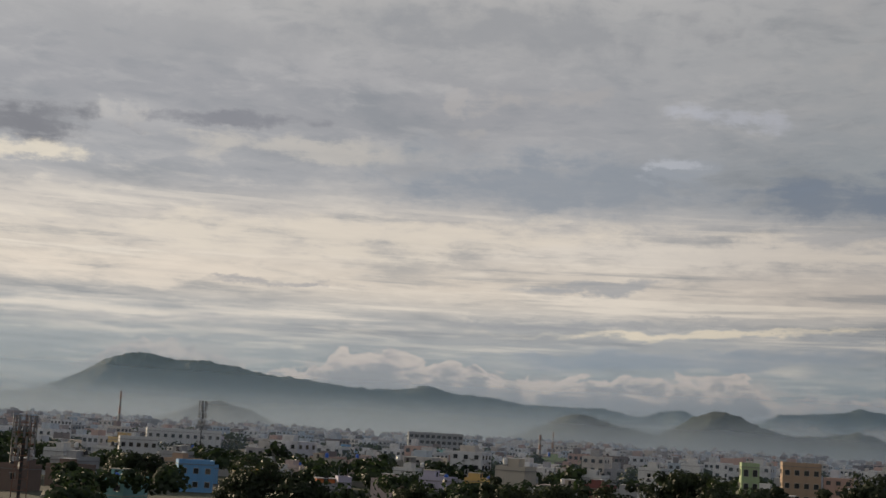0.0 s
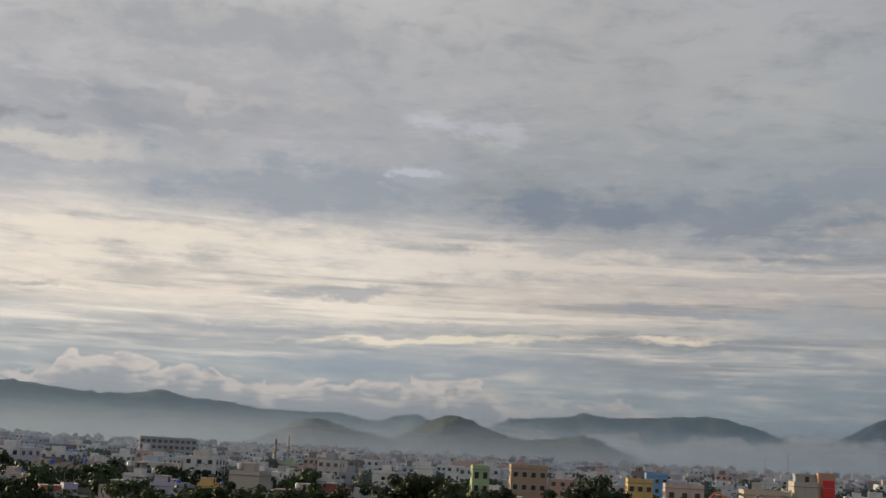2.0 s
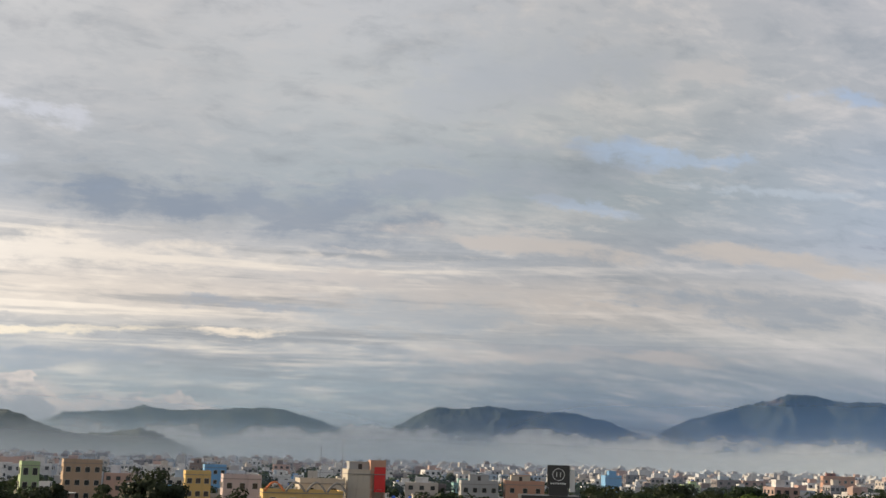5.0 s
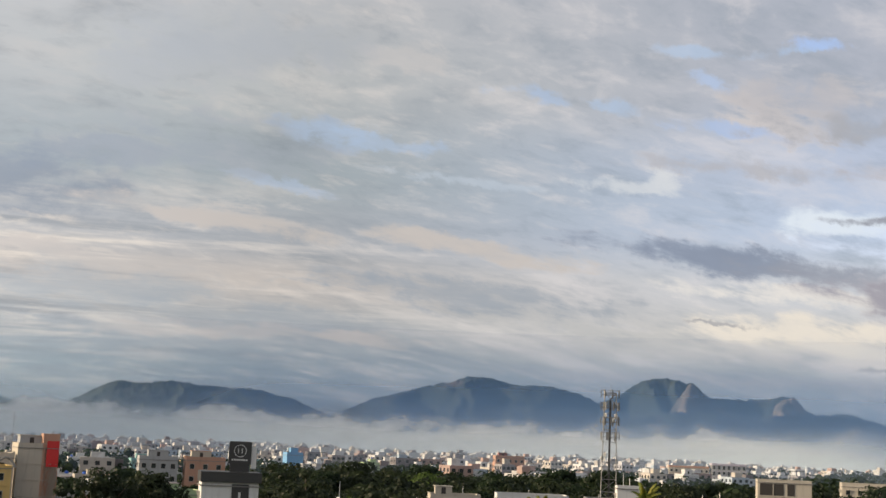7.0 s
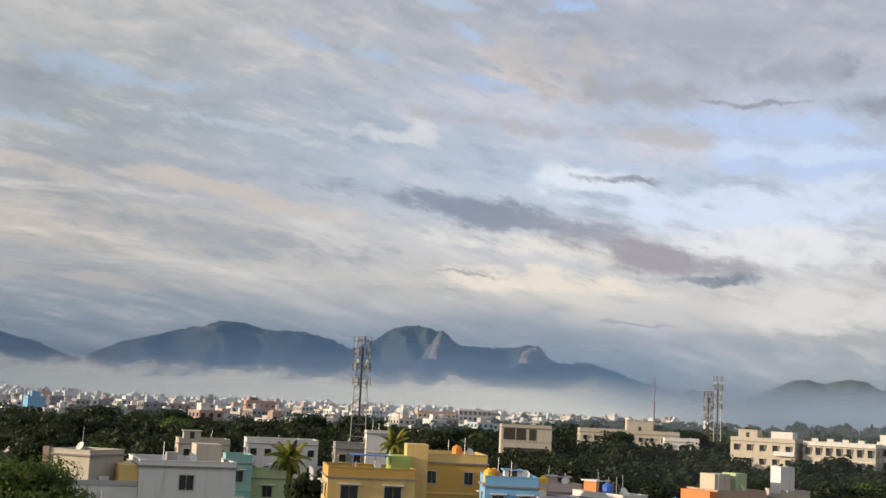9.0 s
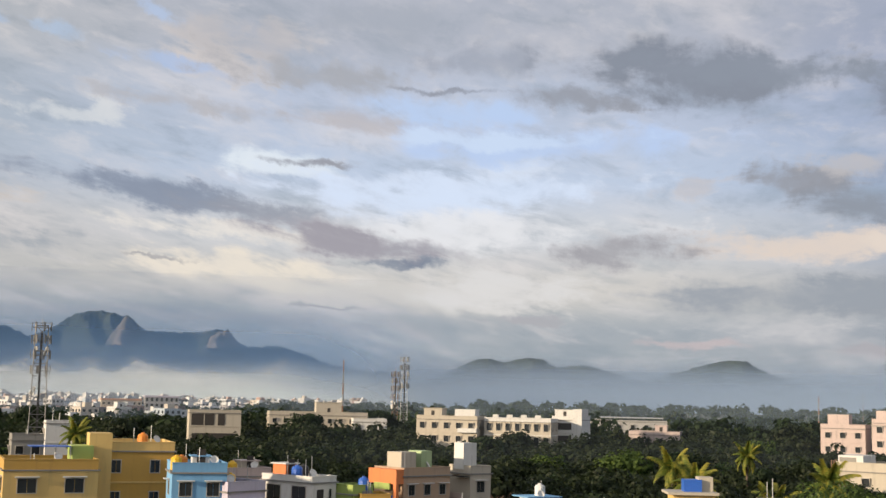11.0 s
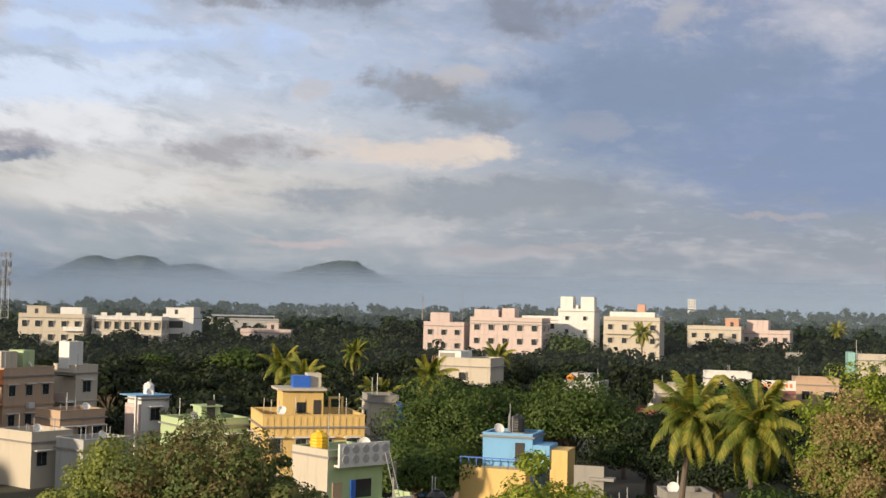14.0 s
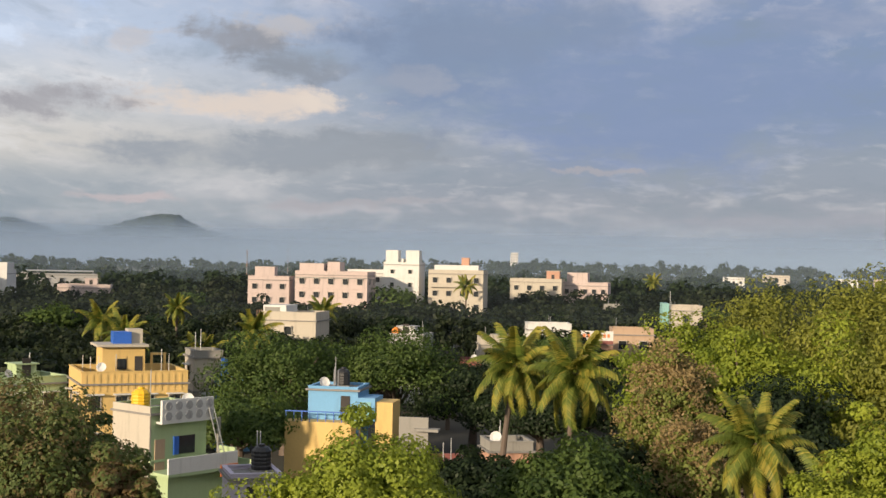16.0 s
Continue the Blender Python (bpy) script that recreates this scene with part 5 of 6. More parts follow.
# Balcony shade is painted as dark panels on the front.
house(spot(76.2, 316, -14), 7.4, 9, 13.4, "white", "white apartment block with deep balconies", front=0, side=0, poles=2, room=(-1.6, 2, 5, 4, 2.4), category="apartment house",
      extras=[("deep_balcony", SHADE, (-3.5, 1.2, -4.55, -4.5, 4.2 + 3 * k, 5.8 + 3 * k), "balcony panel with painted shade") for k in range(3)] + [("stair_tower", W["white"], (1.6, 3.8, -4.8, 2, 0, 15.2), "")])
house(spot(78.6, 390, 0), 24, 14, 11.8, "grey", "long grey shed with a low tin roof", front=6, side=1, parapet=0.3, poles=2, extras=[("tin_roof", STEEL, (-9, 11, -4, 7.2, 12.4, 12.7), "long tin roof"), ("roof_post", STEEL, (-8.8, -8.6, -3.9, -3.7, 11, 12.4), ""), ("roof_post", STEEL, (10.6, 10.8, -3.9, -3.7, 11, 12.4), "")])
house(spot(79.9, 338, -6), 13, 8, 9.8, "pink", "pale pink house with roof room", front=4, side=0, room=(1.5, 0, 3, 3, 2.4), poles=3)
house(spot(85.6, 420, 0), 6, 6, 9.5, "pink", "small pink house in the wood", front=2, side=0)
house(spot(90.75, 298, -14), 17.0, 9, 14.6, "pink", "large pale pink apartment block with hooded windows", front=5, side=2, back=True, win=(1.2, 1.3), poles=4, tanks=((-2, 1, 1.0, "black"),), category="apartment house",
      extras=[("roof_block", W["pink"], (-8.2, -2.4, -2, 3.5, 13.8, 16.4), ""), ("roof_block", W["pink"], (-1.8, 1.2, -1, 3.5, 13.8, 16.8), ""), ("cornice", W["concrete"], (-8.6, 8.6, -4.72, -4.5, 13.0, 13.25), "")])
house(spot(87.9, 302, -10), 9.6, 8, 13.2, "pink", "pink wing with a square roof room", front=3, side=0, poles=1, extras=[("roof_block", W["pink"], (-3.6, 1.0, -2, 2, 12.4, 15.4), "")])
house(spot(92.2, 318, -10), 9.0, 8, 15.0, "white", "white block behind the pink block", front=3, side=0, poles=2)
house(spot(93.82, 309, -10), 8.6, 9, 17.0, "white", "tall white house with two square towers", front=2, side=1, win=(0.8, 0.9), hood=True, parapet=0.5, category="apartment house", poles=0,
      extras=[("tower", W["white"], (-3.9, -0.9, -4, 0, 16.5, 19.9), "square white roof tower"), ("tower", W["white"], (1.0, 4.2, -4, 0, 16.5, 19.9), "square white roof tower"), ("step", W["white"], (-0.9, 0.2, -3, 0, 16.5, 17.9), "")])
house(spot(96.25, 303, -8), 13.0, 9, 15.4, "cream", "cream apartment house with stepped roof terraces", front=4, side=0, poles=3, category="apartment house",
      extras=[("roof_block", W["white"], (-5.5, 5.0, -2, 3, 14.6, 16.6), ""), ("roof_block", W["salmon"], (0.8, 2.6, -1, 1, 16.6, 18.4), ""), ("balcony", W["cream"], (-6, 4, -5.4, -4.5, 11.4, 12.3), "")])
house(spot(99.8, 338, -6), 13.5, 9, 13.4, "cream", "cream apartment house with a salmon roof room", front=4, side=0, poles=3, room=(4.2, 0, 3.4, 3, 3.0, "salmon"), category="apartment house")
house(spot(102.0, 344, -6), 12, 9, 12.6, "pink", "pale pink stepped apartment house", front=5, side=0, poles=2, extras=[("roof_block", W["pink"], (-5, 0.5, -3, 2, 11.8, 15.2), "")], category="apartment house")
house(spot(103.2, 300, -6), 4, 5, 8.2, "concrete", "grey concrete house wall", front=0, side=0)
house(spot(98.74, 1500, 0), 9, 9, 31, "white", "far white tower block above the wood", front=3, side=0, win=(1.5, 1.5), category="tower block", poles=0)
for az, d, w, h, c in ((108.4, 620, 10, 13, "white"), (110.2, 700, 14, 14, "cream"), (113.2, 640, 9, 13, "white"), (106.8, 640, 7, 11, "tan"), (114.5, 520, 5, 14, "pink")):
    house(spot(az, d), w, 8, h, c, "pale house roof showing above the wood", front=3, side=0, poles=1)

# landmarks of the town
house(spot(48.56, 606, 8), 13.6, 10, 15.0, "salmon", "salmon-pink four-storey apartment house", front=5, side=2, tanks=((-2, 0, 1, "black"),), room=(-3, 0, 4, 4, 2.2, "maroon"), category="apartment house")
house(spot(56.4, 708, 4), 21, 12, 13.4, "cream", "cream and orange banded long building", front=8, side=1, trim="salmon", category="apartment house")
house(spot(58.1, 708, 4), 18, 12, 15.4, "grey", "grey-blue apartment building with balconies", front=7, side=1, trim="lilac", category="apartment house", win=(1.2, 1.8))
lattice(spot(52.98, 262), 29.6, 3.4, 2.3, "grey lattice telecom tower crowded with aerials", steel=TOWER, sections=12)
lattice(spot(68.75, 402), 29.2, 2.6, 1.5, "pale lattice telecom tower with panel aerials", sections=14)
lattice(spot(68.35, 402), 24.5, 1.9, 1.4, "dark shorter lattice telecom tower", steel=RUST, sections=10)
mast(spot(66.02, 402), 28.4, "thin dark steel radio mast")
lattice(spot(-17.5, 182), 15.2, 2.2, 1.6, "dark lattice telecom tower among houses", steel=RUST)
lattice(spot(-10.15, 432), 22.0, 2.4, 1.2, "slim lattice telecom tower with head frame")
mast(spot(-13.69, 602), 27.0, "dark rusty steel radio mast", 0.75)
mast(spot(4.8, 604), 18.4, "dark roof mast above the town", 0.9)
mast(spot(5.37, 604), 20.2, "dark slim roof mast above the town", 0.5)
mast(spot(27.15, 500), 24.0, "thin grey mast behind the town", 0.15)
mast(spot(26.2, 480), 21.0, "thin grey mast behind the town", 0.15)
mast(spot(86.8, 600), 21.5, "pole with a round head above the wood", 0.35)
mast(spot(88.6, 760), 24.5, "thin pole above the wood", 0.2)


def billboard_house():
    root = house(spot(36.3, 170, 5), 7.2, 6, 11.6, "white", "white house with black sign panel and rooftop billboard", front=0, side=1, parapet=0.4, poles=0,
                 extras=[("ledge_slab", DARK, (-3.8, 3.9, -3.5, 3.2, 11.6, 12.9), "black roof ledge"), ("sign_panel", DARK, (0.2, 2.4, -3.08, -3.0, 0, 11.4), "black sign panel"),
                         ("sign_mark", W["white"], (1.0, 1.6, -3.12, -3.08, 9.0, 9.4), "white mark"), ("sign_mark", W["white"], (1.05, 1.35, -3.12, -3.08, 9.4, 10.4), "white mark"),
                         ("billboard", DARK, (-0.3, 2.6, -1.2, -0.8, 13.9, 16.8), "black billboard"), ("back_board", W["white"], (2.62, 3.3, -1.0, -0.8, 13.4, 16.2), ""), ("billboard_foot", DARK, (-0.1, 2.4, -1.1, -0.9, 12.9, 13.9), "")])
    bm = bmesh.new()
    n = 28
    rows = [[bm.verts.new((1.15 + r * math.cos(k * math.tau / n), -1.22, 15.6 + r * math.sin(k * math.tau / n))) for k in range(n)] for r in (0.72, 0.8)]
    for k in range(n):
        bm.faces.new((rows[0][k], rows[0][(k + 1) % n], rows[1][(k + 1) % n], rows[1][k]))
    part("ring_mark", bm, W["white"], root, "thin white ring")
    for s in (-1, 1):
        part("zigzag_mark", boxes((1.15 + s * 0.24 - 0.05, 1.15 + s * 0.24 + 0.05, -1.225, -1.21, 15.3, 15.9)), W["white"], root)
    for k in range(7):
        part("letter_bar", boxes((0.1 + 0.3 * k, 0.32 + 0.3 * k, -1.225, -1.21, 14.35, 14.55)), W["white"], root)


billboard_house()
house(spot(35.2, 338, 5), 10, 8, 12.2, "salmon", "peach house with pitched terraces", front=3, side=1, room=(-1, 0, 5, 4, 2.4, "cream"))
house(spot(33.2, 338, 5), 9.6, 8, 12.0, "grey", "grey apartment house with white windows", front=4, side=1, room=(0, 0, 5, 4, 2.4))
house(spot(28.1, 268, 8), 7.6, 9, 14.6, "cream", "cream building with a red sign wall", front=0, side=1, room=(-1, 0, 4.5, 4, 2.4, "grey"), poles=2,
      extras=[("red_sign", plain("red_sign_paint", (0.6, 0.02, 0.02), 0.4), (1.6, 3.9, -4.62, -4.5, 10.2, 15.2), "plain red sign"), ("brown_tower", W["salmon"], (0.8, 3.95, -4.5, -1, 0, 16.6), "")])
house(spot(26.2, 262, 8), 9, 8, 12.6, "cream", "cream hall beside the arches", front=2, side=1)


def arched_hall():
    root = house(spot(25.4, 248, 6), 15, 8, 10.6, "yellow", "low yellow hall with curved roof ribs", front=4, side=1, parapet=0.4, poles=0)
    for k in range(4):
        bm = bmesh.new()
        tube(bm, [(-7.2 + 3.9 * k + 3.6 * i / 8, -4.0, 10.4 + 1.7 * math.sin(math.pi * i / 8)) for i in range(9)], [0.22] * 9, 6)
        part("roof_rib", bm, W["orange"] if k == 0 else W["concrete"], root, "curved concrete roof rib")


arched_hall()
house(spot(20.87, 326, 5), 6.2, 7, 12.6, "yellow", "yellow house among grey ones", front=3, side=1)
house(spot(21.6, 426, 5), 7, 7, 13.4, "blue", "strong blue house among grey ones", front=3, side=1)
house(spot(22.77, 286, 5), 8.2, 7, 12.6, "pink", "pink three-storey house in the town", front=3, side=2)
house(spot(13.88, 306, 5), 4.0, 6, 14.0, "green", "narrow pale green house", front=2, side=1, win=(1.0, 1.5))
house(spot(16.0, 326, 5), 9, 7, 14.6, "tan", "tan apartment house with balconies", front=4, side=1)
house(spot(2.07, 428, 5), 8.4, 7, 10.6, "white", "plain white windowless block of a house", front=0, side=1)
house(spot(0.14, 712, 4), 30, 12, 16.4, "grey", "long grey office building with dark window bands", front=10, side=1, win=(2.0, 1.6), category="office building", poles=4)
house(spot(-10.3, 308, 6), 8.2, 7, 7.2, "blue", "pale blue long house with flat roof", front=3, side=1)
house(spot(-4.6, 216, 6), 4.6, 6, 7.6, "grey", "grey house with red roof room", front=2, side=1, room=(0, 0, 3, 3, 1.6, "orange"))
house(spot(-3.8, 214, 6), 2.2, 5, 8.8, "lilac", "narrow blue-grey house beside a red roof", front=1, side=0)
house(spot(-12.8, 395, 4), 11, 8, 10.5, "white", "white long house with grey roof", front=5, side=1)
house(spot(-10.9, 470, 4), 26, 10, 12.6, "white", "long white institutional block", front=10, side=1)

# ---- the town: alike houses in many places ----
PALETTE = ["white"] * 11 + ["cream"] * 2 + ["grey"] * 6 + ["pink", "pink", "yellow", "tan", "brown", "maroon", "lilac", "green", "blue", "concrete", "teal"]
rng = random.Random(11)
MODELS = []
for k in range(12):
    w, dep, h = rng.uniform(5.5, 9), rng.uniform(6, 9), rng.choice((5.2, 6.2, 6.6, 6.8, 7.2, 9.2))
    model = house(spot(-26 - k * 1.5, 260 + 30 * k), w, dep, h, PALETTE[k * 2], "flat-roofed town house with painted walls", front=rng.choice((2, 3, 3)), side=1, win=(1.2, 1.3),
                  hood=True, bands=k % 2 == 0, poles=1, room=(rng.uniform(-2, 2), rng.uniform(-1, 2), rng.uniform(2.2, 3.6), 3, rng.uniform(2.0, 2.6)),
                  tanks=((rng.uniform(-3, 3), -2, rng.choice((0.2, 1.2)), rng.choice(("black", "black", "white", "blue"))),), group="town houses")
    MODELS.append(model)


def free(x, y, r, keep=0.5):
    return all((x - a) ** 2 + (y - b) ** 2 > (r + c + keep) ** 2 for a, b, c in BUILT)


made = 0
for k in range(6000):
    az = rng.uniform(-24, 70)
    d = 235 + 400 * rng.random() ** 0.8
    if made >= 215:
        break
    if az > 40 and d < 330 or az > 18 and d < 250 or az < 3 and d < 165:
        continue
    if az > 58:
        continue
    x, y = d * math.sin(radians(az)), d * math.cos(radians(az))
    if not free(x, y, 5.0) or math.sin(x * 0.013 + 1) * math.sin(y * 0.017) > 0.72:
        continue
    one = copy_thing(rng.choice(MODELS), pose(x, y, 0, 0, 0, rng.choice((0, 90, 180, 270)) - 25 + rng.uniform(-5, 5)))
    one.scale = (1, 1, rng.uniform(0.85, 1.1) if d < 500 else rng.uniform(0.9, 1.35))
    colour = rng.choice(PALETTE)
    for o in one.children:
        if o.name.split(".")[0] in ("wall", "parapet", "stair_room"):
            o.material_slots[0].link = "OBJECT"
            o.material_slots[0].material = WALLS[colour]
    one["label"] = "flat-roofed town house with " + {"brown": "dark brown", "concrete": "bare concrete"}.get(colour, colour) + " walls"
    BUILT.append((x, y, 5.5))
    made += 1


def far_town():
    """The distant town, too small to pick apart: walls, roof rooms and dark window strips."""
    m, g, p = material("far_house_walls")
    geo = g.add("ShaderNodeNewGeometry")
    c = g.ramp(geo.outputs["Random Per Island"], [(0.0, (0.60, 0.60, 0.60)), (0.3, (0.52, 0.51, 0.50)), (0.42, (0.50, 0.44, 0.37)), (0.52, (0.26, 0.26, 0.27)), (0.62, (0.44, 0.29, 0.24)), (0.72, (0.13, 0.11, 0.11)), (0.84, (0.58, 0.58, 0.60)), (1.0, (0.32, 0.39, 0.46))])
    g.put(p.inputs["Base Color"], g.mix(g.span(g.noise(coords(g), 0.4, 4, 0.6), 0.4, 0.7, 0, 0.4), c, (0.2, 0.19, 0.18)))
    p.inputs["Roughness"].default_value = 0.9
    rows, panes, r2 = [], [], random.Random(5)

    def block(out, m4, x0, x1, y0, y1, z0, z1):
        out.append([m4 @ Vector(q) for q in ((x0, y0, z0), (x1, y0, z0), (x1, y1, z0), (x0, y1, z0), (x0, y0, z1), (x1, y0, z1), (x1, y1, z1), (x0, y1, z1))])
    for k in range(4300):
        az = r2.uniform(-26, 67)
        d = 400 + 1620 * r2.random() ** 0.85
        x, y = d * math.sin(radians(az)), d * math.cos(radians(az))
        w, dp, h = r2.uniform(6, 12), r2.uniform(6, 11), r2.choice((4.5, 6, 6.6, 7, 7.5, 9, 9.8, 11.5)) * (1 + 0.35 * min(1, max(0, d - 600) / 700) * r2.random())
        if az > 40 and d < 420 + 70 * max(0, az - 56) or not free(x, y, 6) or math.sin(x * 0.009 + 2) * math.sin(y * 0.011) > 0.55:
            continue
        m4 = pose(x, y, 0, 0, 0, r2.choice((0, 90)) - 25 + r2.uniform(-6, 6))
        block(rows, m4, -w / 2, w / 2, -dp / 2, dp / 2, 0, h)
        block(rows, m4, -w * 0.3, w * r2.uniform(-0.1, 0.2), -dp * 0.2, dp * 0.2, h, h + r2.uniform(1.5, 2.6))
        for f in range(int(h / 3.1)):
            for s in range(3):
                for side in (0, 1):
                    q = m4 @ pose(0, 0, 0, 0, 0, 90 * side)
                    a, b = (w, dp) if not side else (dp, w)
                    u = a * ((s + 0.5) / 3 - 0.5)
                    for face in (-1, 1):
                        away = q @ Vector((u, face * b, 0)) - q.translation
                        if d > 1050 or away.x * x + away.y * y > 0:
                            continue
                        block(panes, q, u - 0.7, u + 0.7, face * b / 2 - 0.05, face * b / 2 + 0.05, h - 3.1 * f - 2.3, h - 3.1 * f - 1.0)
    for name, data, mat, label in (("far_town", rows, m, "distant crowd of pale flat-roofed houses"), ("far_windows", panes, GLASS, "dark windows of the distant houses")):
        verts = [v for b in data for v in b]
        faces = [tuple(8 * i + j for j in f) for i in range(len(data)) for f in ((4, 5, 6, 7), (0, 1, 5, 4), (1, 2, 6, 5), (2, 3, 7, 6), (3, 0, 4, 7))]
        tagged(part(name, (verts, faces), mat), label, "houses", kind="stuff")


far_town()

# ---- trees ----
BIG = dict(clumps=90, leaves=19000, size=0.145, gap=0.4, lumps=0.31)
NEAR = dict(clumps=100, leaves=32000, size=0.1, gap=0.45, lumps=0.28)
tree(spot(77.6, 58), 11.4, 4.3, "flush", "mango tree with reddish young leaves", 3, **NEAR)
tree(spot(73.6, 62), 10.2, 4.0, "mango", "leafy mango tree with pale leaves beside houses", 4, **NEAR)
tree(spot(79.9, 61), 9.6, 2.3, "mid", "leafy mango tree below the yellow house", 2, **NEAR)
tree(spot(81.4, 53), 9.3, 1.9, "flush", "mango tree with dark red flush of leaves", 5, **NEAR)
tree(spot(91.9, 54), 10.5, 3.7, "bright", "yellow-green tree before the blue house", 6, **NEAR)
tree(spot(95.0, 55), 8.6, 2.4, "bright", "small tree with yellow-green leaves", 7, clumps=60, leaves=14000, size=0.1, gap=0.5)
tree(spot(88.6, 112), 10.6, 6.5, "mid", "broad green tree with dense crown", 8, **BIG)
tree(spot(93.6, 114), 10.9, 6.0, "mid", "broad green tree catching morning light", 9, **BIG)
tree(spot(97.0, 112), 8.6, 5.4, "deep", "dark green spreading tree", 10, **BIG)
tree(spot(100.0, 104), 8.0, 5.0, "deep", "dark green spreading tree", 12, **BIG)
tree(spot(86.6, 98), 7.0, 4.0, "mid", "low green tree beside the stair", 13, **BIG)
tree(spot(105.7, 74), 11.8, 3.3, "mango", "tall tree covered in brown flower heads", 14, clumps=120, leaves=26000, size=0.12, flat=0.9, bloom=560, gap=0.15, lumps=0.26)
tree(spot(106.4, 68), 8.6, 2.6, "mango", "tree with brown flower heads among leaves", 15, clumps=60, leaves=10000, size=0.12, flat=0.85, bloom=260, gap=0.4)
tree(spot(101.5, 60), 8.6, 3.6, "mid", "dark leafy tree under the palms", 16, **BIG)
tree(spot(103.0, 70), 7.6, 3.6, "deep", "dark leafy tree under the palms", 17, **BIG)
for k, (az, d, tall, r, leaf) in enumerate(((106.4, 104, 13.2, 5.0, "bright"), (110.0, 110, 15.4, 6.0, "olive"), (113.6, 100, 16.6, 6.0, "olive"), (117.6, 96, 16.8, 6.0, "olive"), (109.0, 92, 12.6, 4.6, "bright"), (112.6, 88, 13.6, 4.6, "bright"), (116.0, 84, 14.2, 5.0, "olive"))):
    tree(spot(az, d), tall, r, leaf, "tall sunlit tree with yellow-green crown", 20 + k, flat=0.7, **BIG)
for k, (az, d, tall, r) in enumerate(((114.6, 52, 11.6, 3.0), (117.5, 50, 13.6, 3.4), (112.6, 50, 8.8, 2.4))):
    tree(spot(az, d), tall, r, "bright", "bright yellow-green leafy tree in full sun", 30 + k, clumps=110, leaves=26000, size=0.1, flat=0.85, gap=0.5, lumps=0.25)
tree(spot(97.4, 73), 6.0, 3.4, "deep", "low dark tree before the red house", 18, **BIG)
tree(spot(94.6, 76), 5.2, 3.0, "deep", "low dark tree under the blue house", 19, **BIG)
tree(spot(110.6, 78), 10.5, 4.0, "deep", "dark tree behind the palm", 34, flat=0.8, **BIG)
tree(spot(38.7, 95), 12.0, 4.8, "mid", "tree rising beside the lime wall", 35, **BIG)
tree(spot(26.8, 110), 10.8, 5.5, "olive", "tree before the arched hall", 36, **BIG)
tree(spot(29.0, 112), 10.4, 5.0, "olive", "tree before the red sign", 37, **BIG)
tree(spot(41.8, 128), 11.4, 5.0, "mid", "tree behind the white house", 38, **BIG)
tree(spot(50.9, 138), 9.4, 2.6, "deep", "dark dense tree beside the yellow house", 39, clumps=60, leaves=6000, size=0.25, flat=0.8)

for k, (az, d, tall, r) in enumerate(((19.1, 182, 14.4, 4.6), (11.0, 184, 13.4, 4.8), (12.8, 176, 12.6, 4.4), (14.4, 186, 12.0, 4.0), (3.3, 180, 11.0, 4.4), (5.6, 176, 10.6, 4.2), (-7.4, 204, 11.0, 6.0), (-5.6, 196, 9.6, 4.6), (-0.6, 186, 9.4, 4.4),
                                           (8.4, 178, 11.4, 4.2), (16.8, 180, 12.2, 4.0), (22.2, 190, 11.6, 4.2), (-12.6, 260, 9.6, 5.4), (31.0, 200, 11.8, 4.8), (33.0, 205, 11.4, 4.6), (39.8, 205, 12.4, 5.0))):
    tree(spot(az, d), tall, r, "wood", "dark tree standing among town houses", 80 + k, clumps=60, leaves=4500, size=0.32, gap=0.5, flat=0.65)
for k, (az, d, tall, reach, lean) in enumerate(((98.9, 80, 10.7, 3.2, 0.9), (101.55, 77, 10.6, 3.4, 0.5), (109.5, 60, 9.1, 2.9, -0.3), (113.3, 56, 7.2, 3.0, 0.3), (81.6, 150, 8.2, 3.4, 0.6), (84.9, 136, 7.0, 3.2, 0.4), (80.6, 168, 8.8, 3.4, 0.3),
                                                (87.2, 150, 8.6, 3.4, 0.5), (83.8, 190, 9.8, 2.6, 0.3), (50.0, 150, 10.2, 2.8, 0.3), (54.6, 190, 11.0, 2.8, 0.2), (90.2, 205, 9.0, 3.2, 0.3), (104.9, 380, 12.6, 3.4, 0.2), (96.6, 290, 12.0, 3.2, 0.2))):
    palm(spot(az, d, 35 * k), tall, reach, "coconut palm with drooping sunlit fronds", 40 + k, 26 if k < 4 else 20, lean)

WOOD = []
for k in range(8):
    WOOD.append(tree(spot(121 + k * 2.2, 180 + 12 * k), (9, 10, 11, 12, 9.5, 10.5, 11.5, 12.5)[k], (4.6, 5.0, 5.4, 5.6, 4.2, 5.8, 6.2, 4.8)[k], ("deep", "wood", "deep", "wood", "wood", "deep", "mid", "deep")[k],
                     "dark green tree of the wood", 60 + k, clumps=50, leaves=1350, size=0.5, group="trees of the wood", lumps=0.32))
rng = random.Random(21)
planted = 0
STANDS = []


def clear(x, y, r):
    return all((x - a) ** 2 + (y - b) ** 2 > (0.55 * r + 0.85 * c) ** 2 for a, b, c in BUILT) and all((x - a) ** 2 + (y - b) ** 2 > r * r * 0.7 for a, b in STANDS)


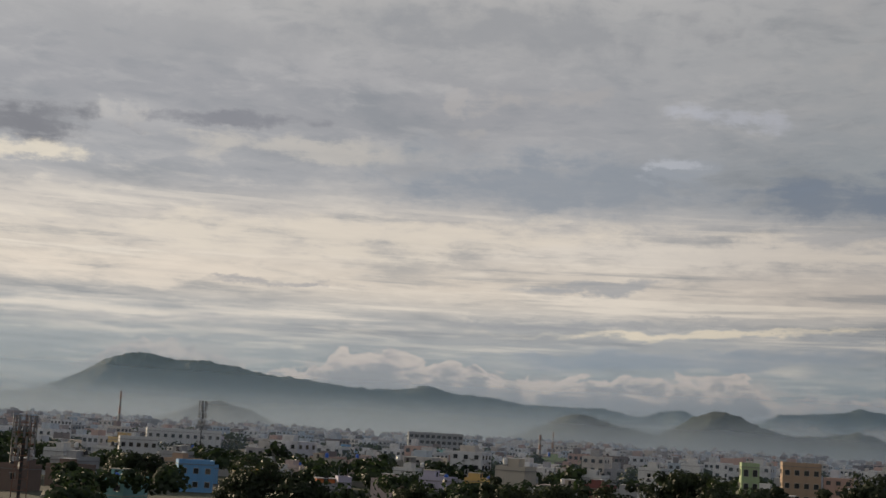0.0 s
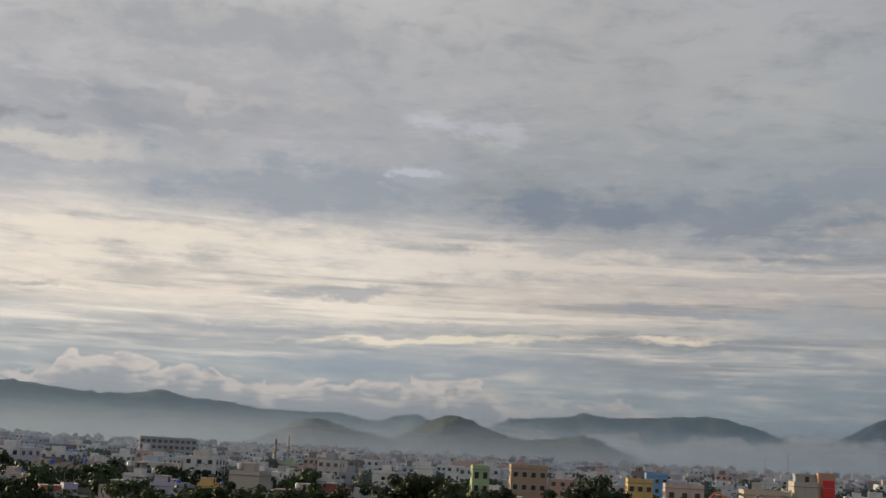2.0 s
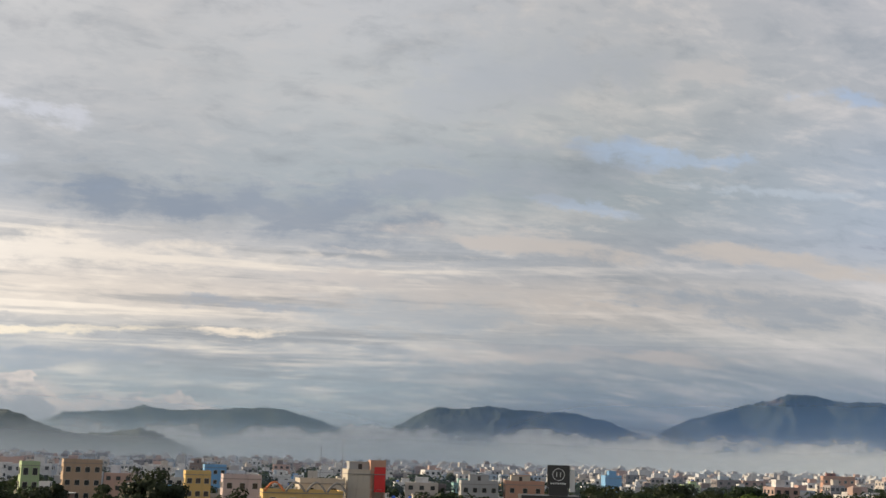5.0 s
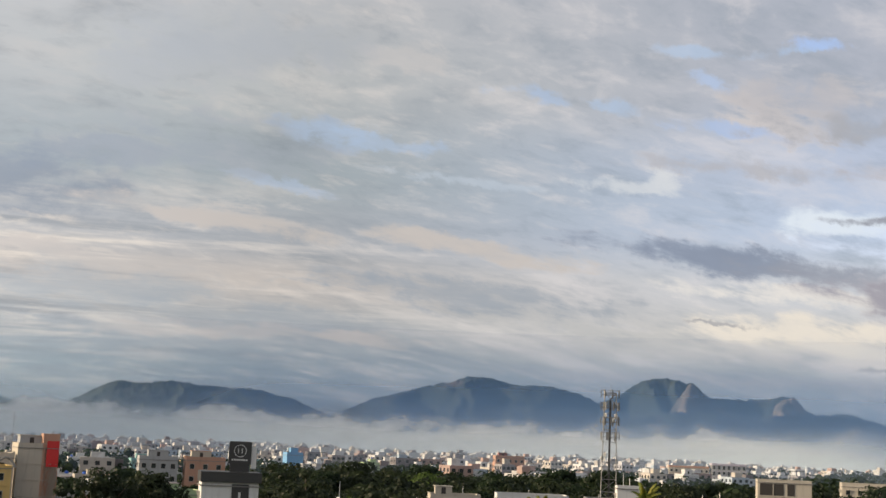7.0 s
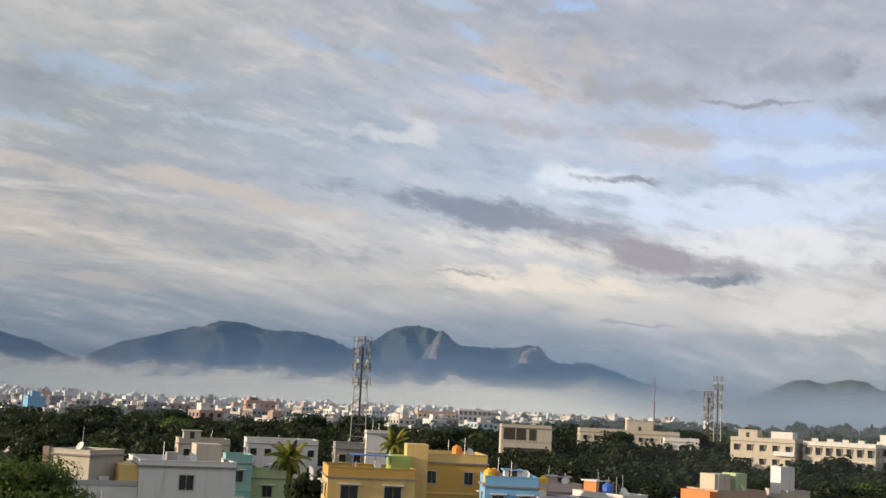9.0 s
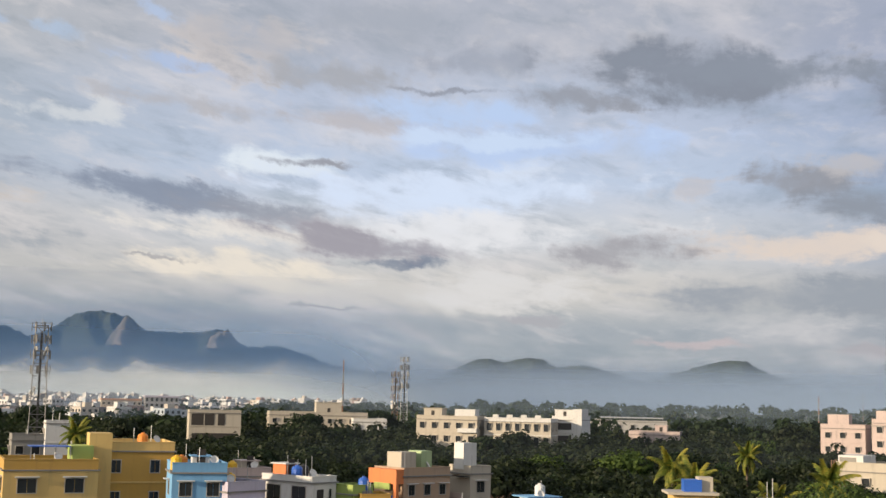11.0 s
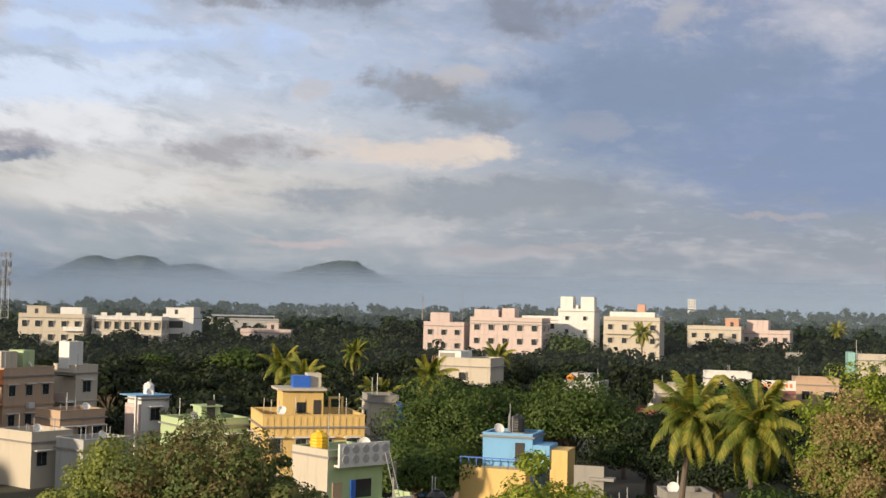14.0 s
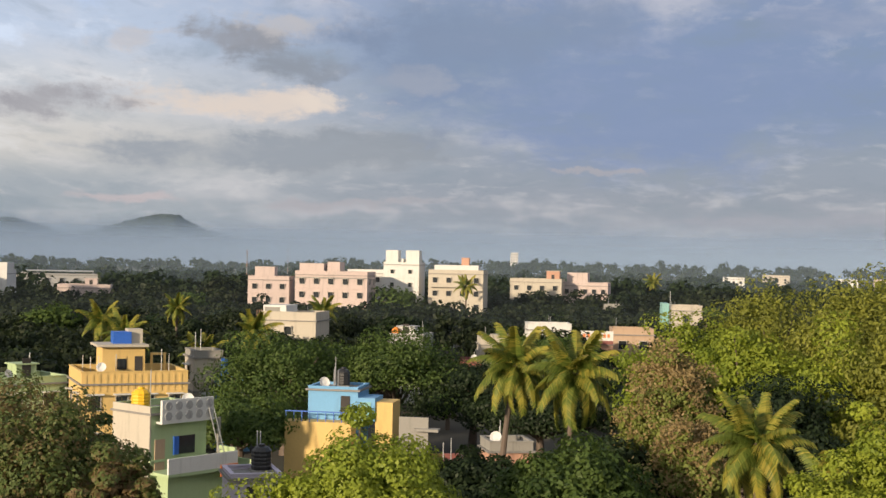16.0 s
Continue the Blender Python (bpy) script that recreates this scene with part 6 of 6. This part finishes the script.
for k in range(9000):
    if planted >= 285:
        break
    az = rng.uniform(-20, 122)
    d = 118 + 270 * rng.random() ** 1.2
    wooded = az > 60 and d > 165 - 35 * (az > 73) or 52 < az <= 60 and d > 215 or 38 < az <= 52 and d > 260
    if not wooded and not (d > 170 and rng.random() < 0.05 and az < 40):
        continue
    x, y = d * math.sin(radians(az)), d * math.cos(radians(az))
    if not clear(x, y, 4.8):
        continue
    s = rng.uniform(0.78, 1.08)
    if not wooded:
        s *= 0.8
    elif d < 290:
        s *= 0.72
    one = copy_thing(rng.choice(WOOD), pose(x, y, 0, 0, 0, rng.uniform(0, 360)))
    one.scale = (s * 1.05, s * 1.05, s)
    STANDS.append((x, y))
    planted += 1


def far_wood():
    """The wood that runs to the horizon: crowns of loose leaf cards on short trunks."""
    r3 = np.random.default_rng(9)
    out = []
    for k in range(1700):
        az = r3.uniform(44, 125) if k % 6 else r3.uniform(-24, 60)
        d = 360 + 1500 * r3.random() ** 1.6
        if az < 60 and k % 6:
            if k % 3:
                continue
            d = 380 + 400 * r3.random()
        x, y = d * math.sin(radians(az)), d * math.cos(radians(az))
        if not all((x - a) ** 2 + (y - b) ** 2 > (c + 4) ** 2 for a, b, c in BUILT[:130]):
            continue
        tall = r3.uniform(9, 13.5) + (5 * (az > 90) + 3.5 + 5 * r3.random() ** 3) * (az > 72) * min(1, max(0, (d - 600) / 600))
        rad = r3.uniform(5, 8)
        if az < 60:
            tall *= 0.8
        p, n, c = crown_points(r3, rad, tall * 0.6, 16, 150 if d < 800 else 90, 0.7, 0.3, 0.4)
        out.append(leaf_cards(r3, p + np.array([x, y, tall * 0.58]), n, 0.85 + 0.0005 * d, 0.75))
    for k in range(420):
        az, d = r3.uniform(-24, 44), 190 + 520 * r3.random()
        x, y = d * math.sin(radians(az)), d * math.cos(radians(az))
        if az > 20 and d < 300 or not all((x - a) ** 2 + (y - b) ** 2 > (0.8 * c + 2) ** 2 for a, b, c in BUILT):
            continue
        tall, rad = r3.uniform(6, 9.5), r3.uniform(3.5, 6)
        p, n, c = crown_points(r3, rad, tall * 0.6, 16, 330, 0.7, 0.3, 0.4)
        out.append(leaf_cards(r3, p + np.array([x, y, tall * 0.55]), n, 0.6, 0.75))
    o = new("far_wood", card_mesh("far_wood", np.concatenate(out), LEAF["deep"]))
    tagged(o, "dark wood reaching to the horizon", "wood", kind="stuff")


far_wood()


def canopy():
    """The crowns that close the wood between the single trees."""
    r4 = np.random.default_rng(33)
    out, stands = [], []
    for k in range(5200):
        az, d = r4.uniform(38, 123), math.sqrt(r4.uniform(125 ** 2, 430 ** 2))
        if not (az > 60 and d > 165 - 35 * (az > 73) or 52 < az <= 60 and d > 215 or 38 < az <= 52 and d > 250) or 93 < az < 105.5 and d < 205:
            continue
        x, y = d * math.sin(radians(az)), d * math.cos(radians(az))
        if az < 58 and r4.random() < 0.62:
            continue
        rad = r4.uniform(3.4, 6.0) * (0.8 if d < 200 else 1)
        if not all((x - a) ** 2 + (y - b) ** 2 > (0.6 * rad + 0.8 * c) ** 2 for a, b, c in BUILT) or not all((x - a) ** 2 + (y - b) ** 2 > (0.62 * (rad + c)) ** 2 for a, b, c in stands):
            continue
        stands.append((x, y, rad))
        tall = r4.uniform(5.6, 7.8) if d < 210 else r4.uniform(6.6, 9.4) if d < 300 else r4.uniform(8.4, 11.5)
        p, n, c = crown_points(r4, rad, tall * 0.62, 22, 620 if d < 220 else 400, 0.7, 0.3, 0.36)
        out.append(leaf_cards(r4, p + np.array([x, y, tall * 0.56]), n, 0.34 if d < 220 else 0.5, 0.75))
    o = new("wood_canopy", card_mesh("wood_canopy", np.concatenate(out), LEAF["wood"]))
    tagged(o, "close dark green crowns of the wood", "wood", kind="stuff")


canopy()
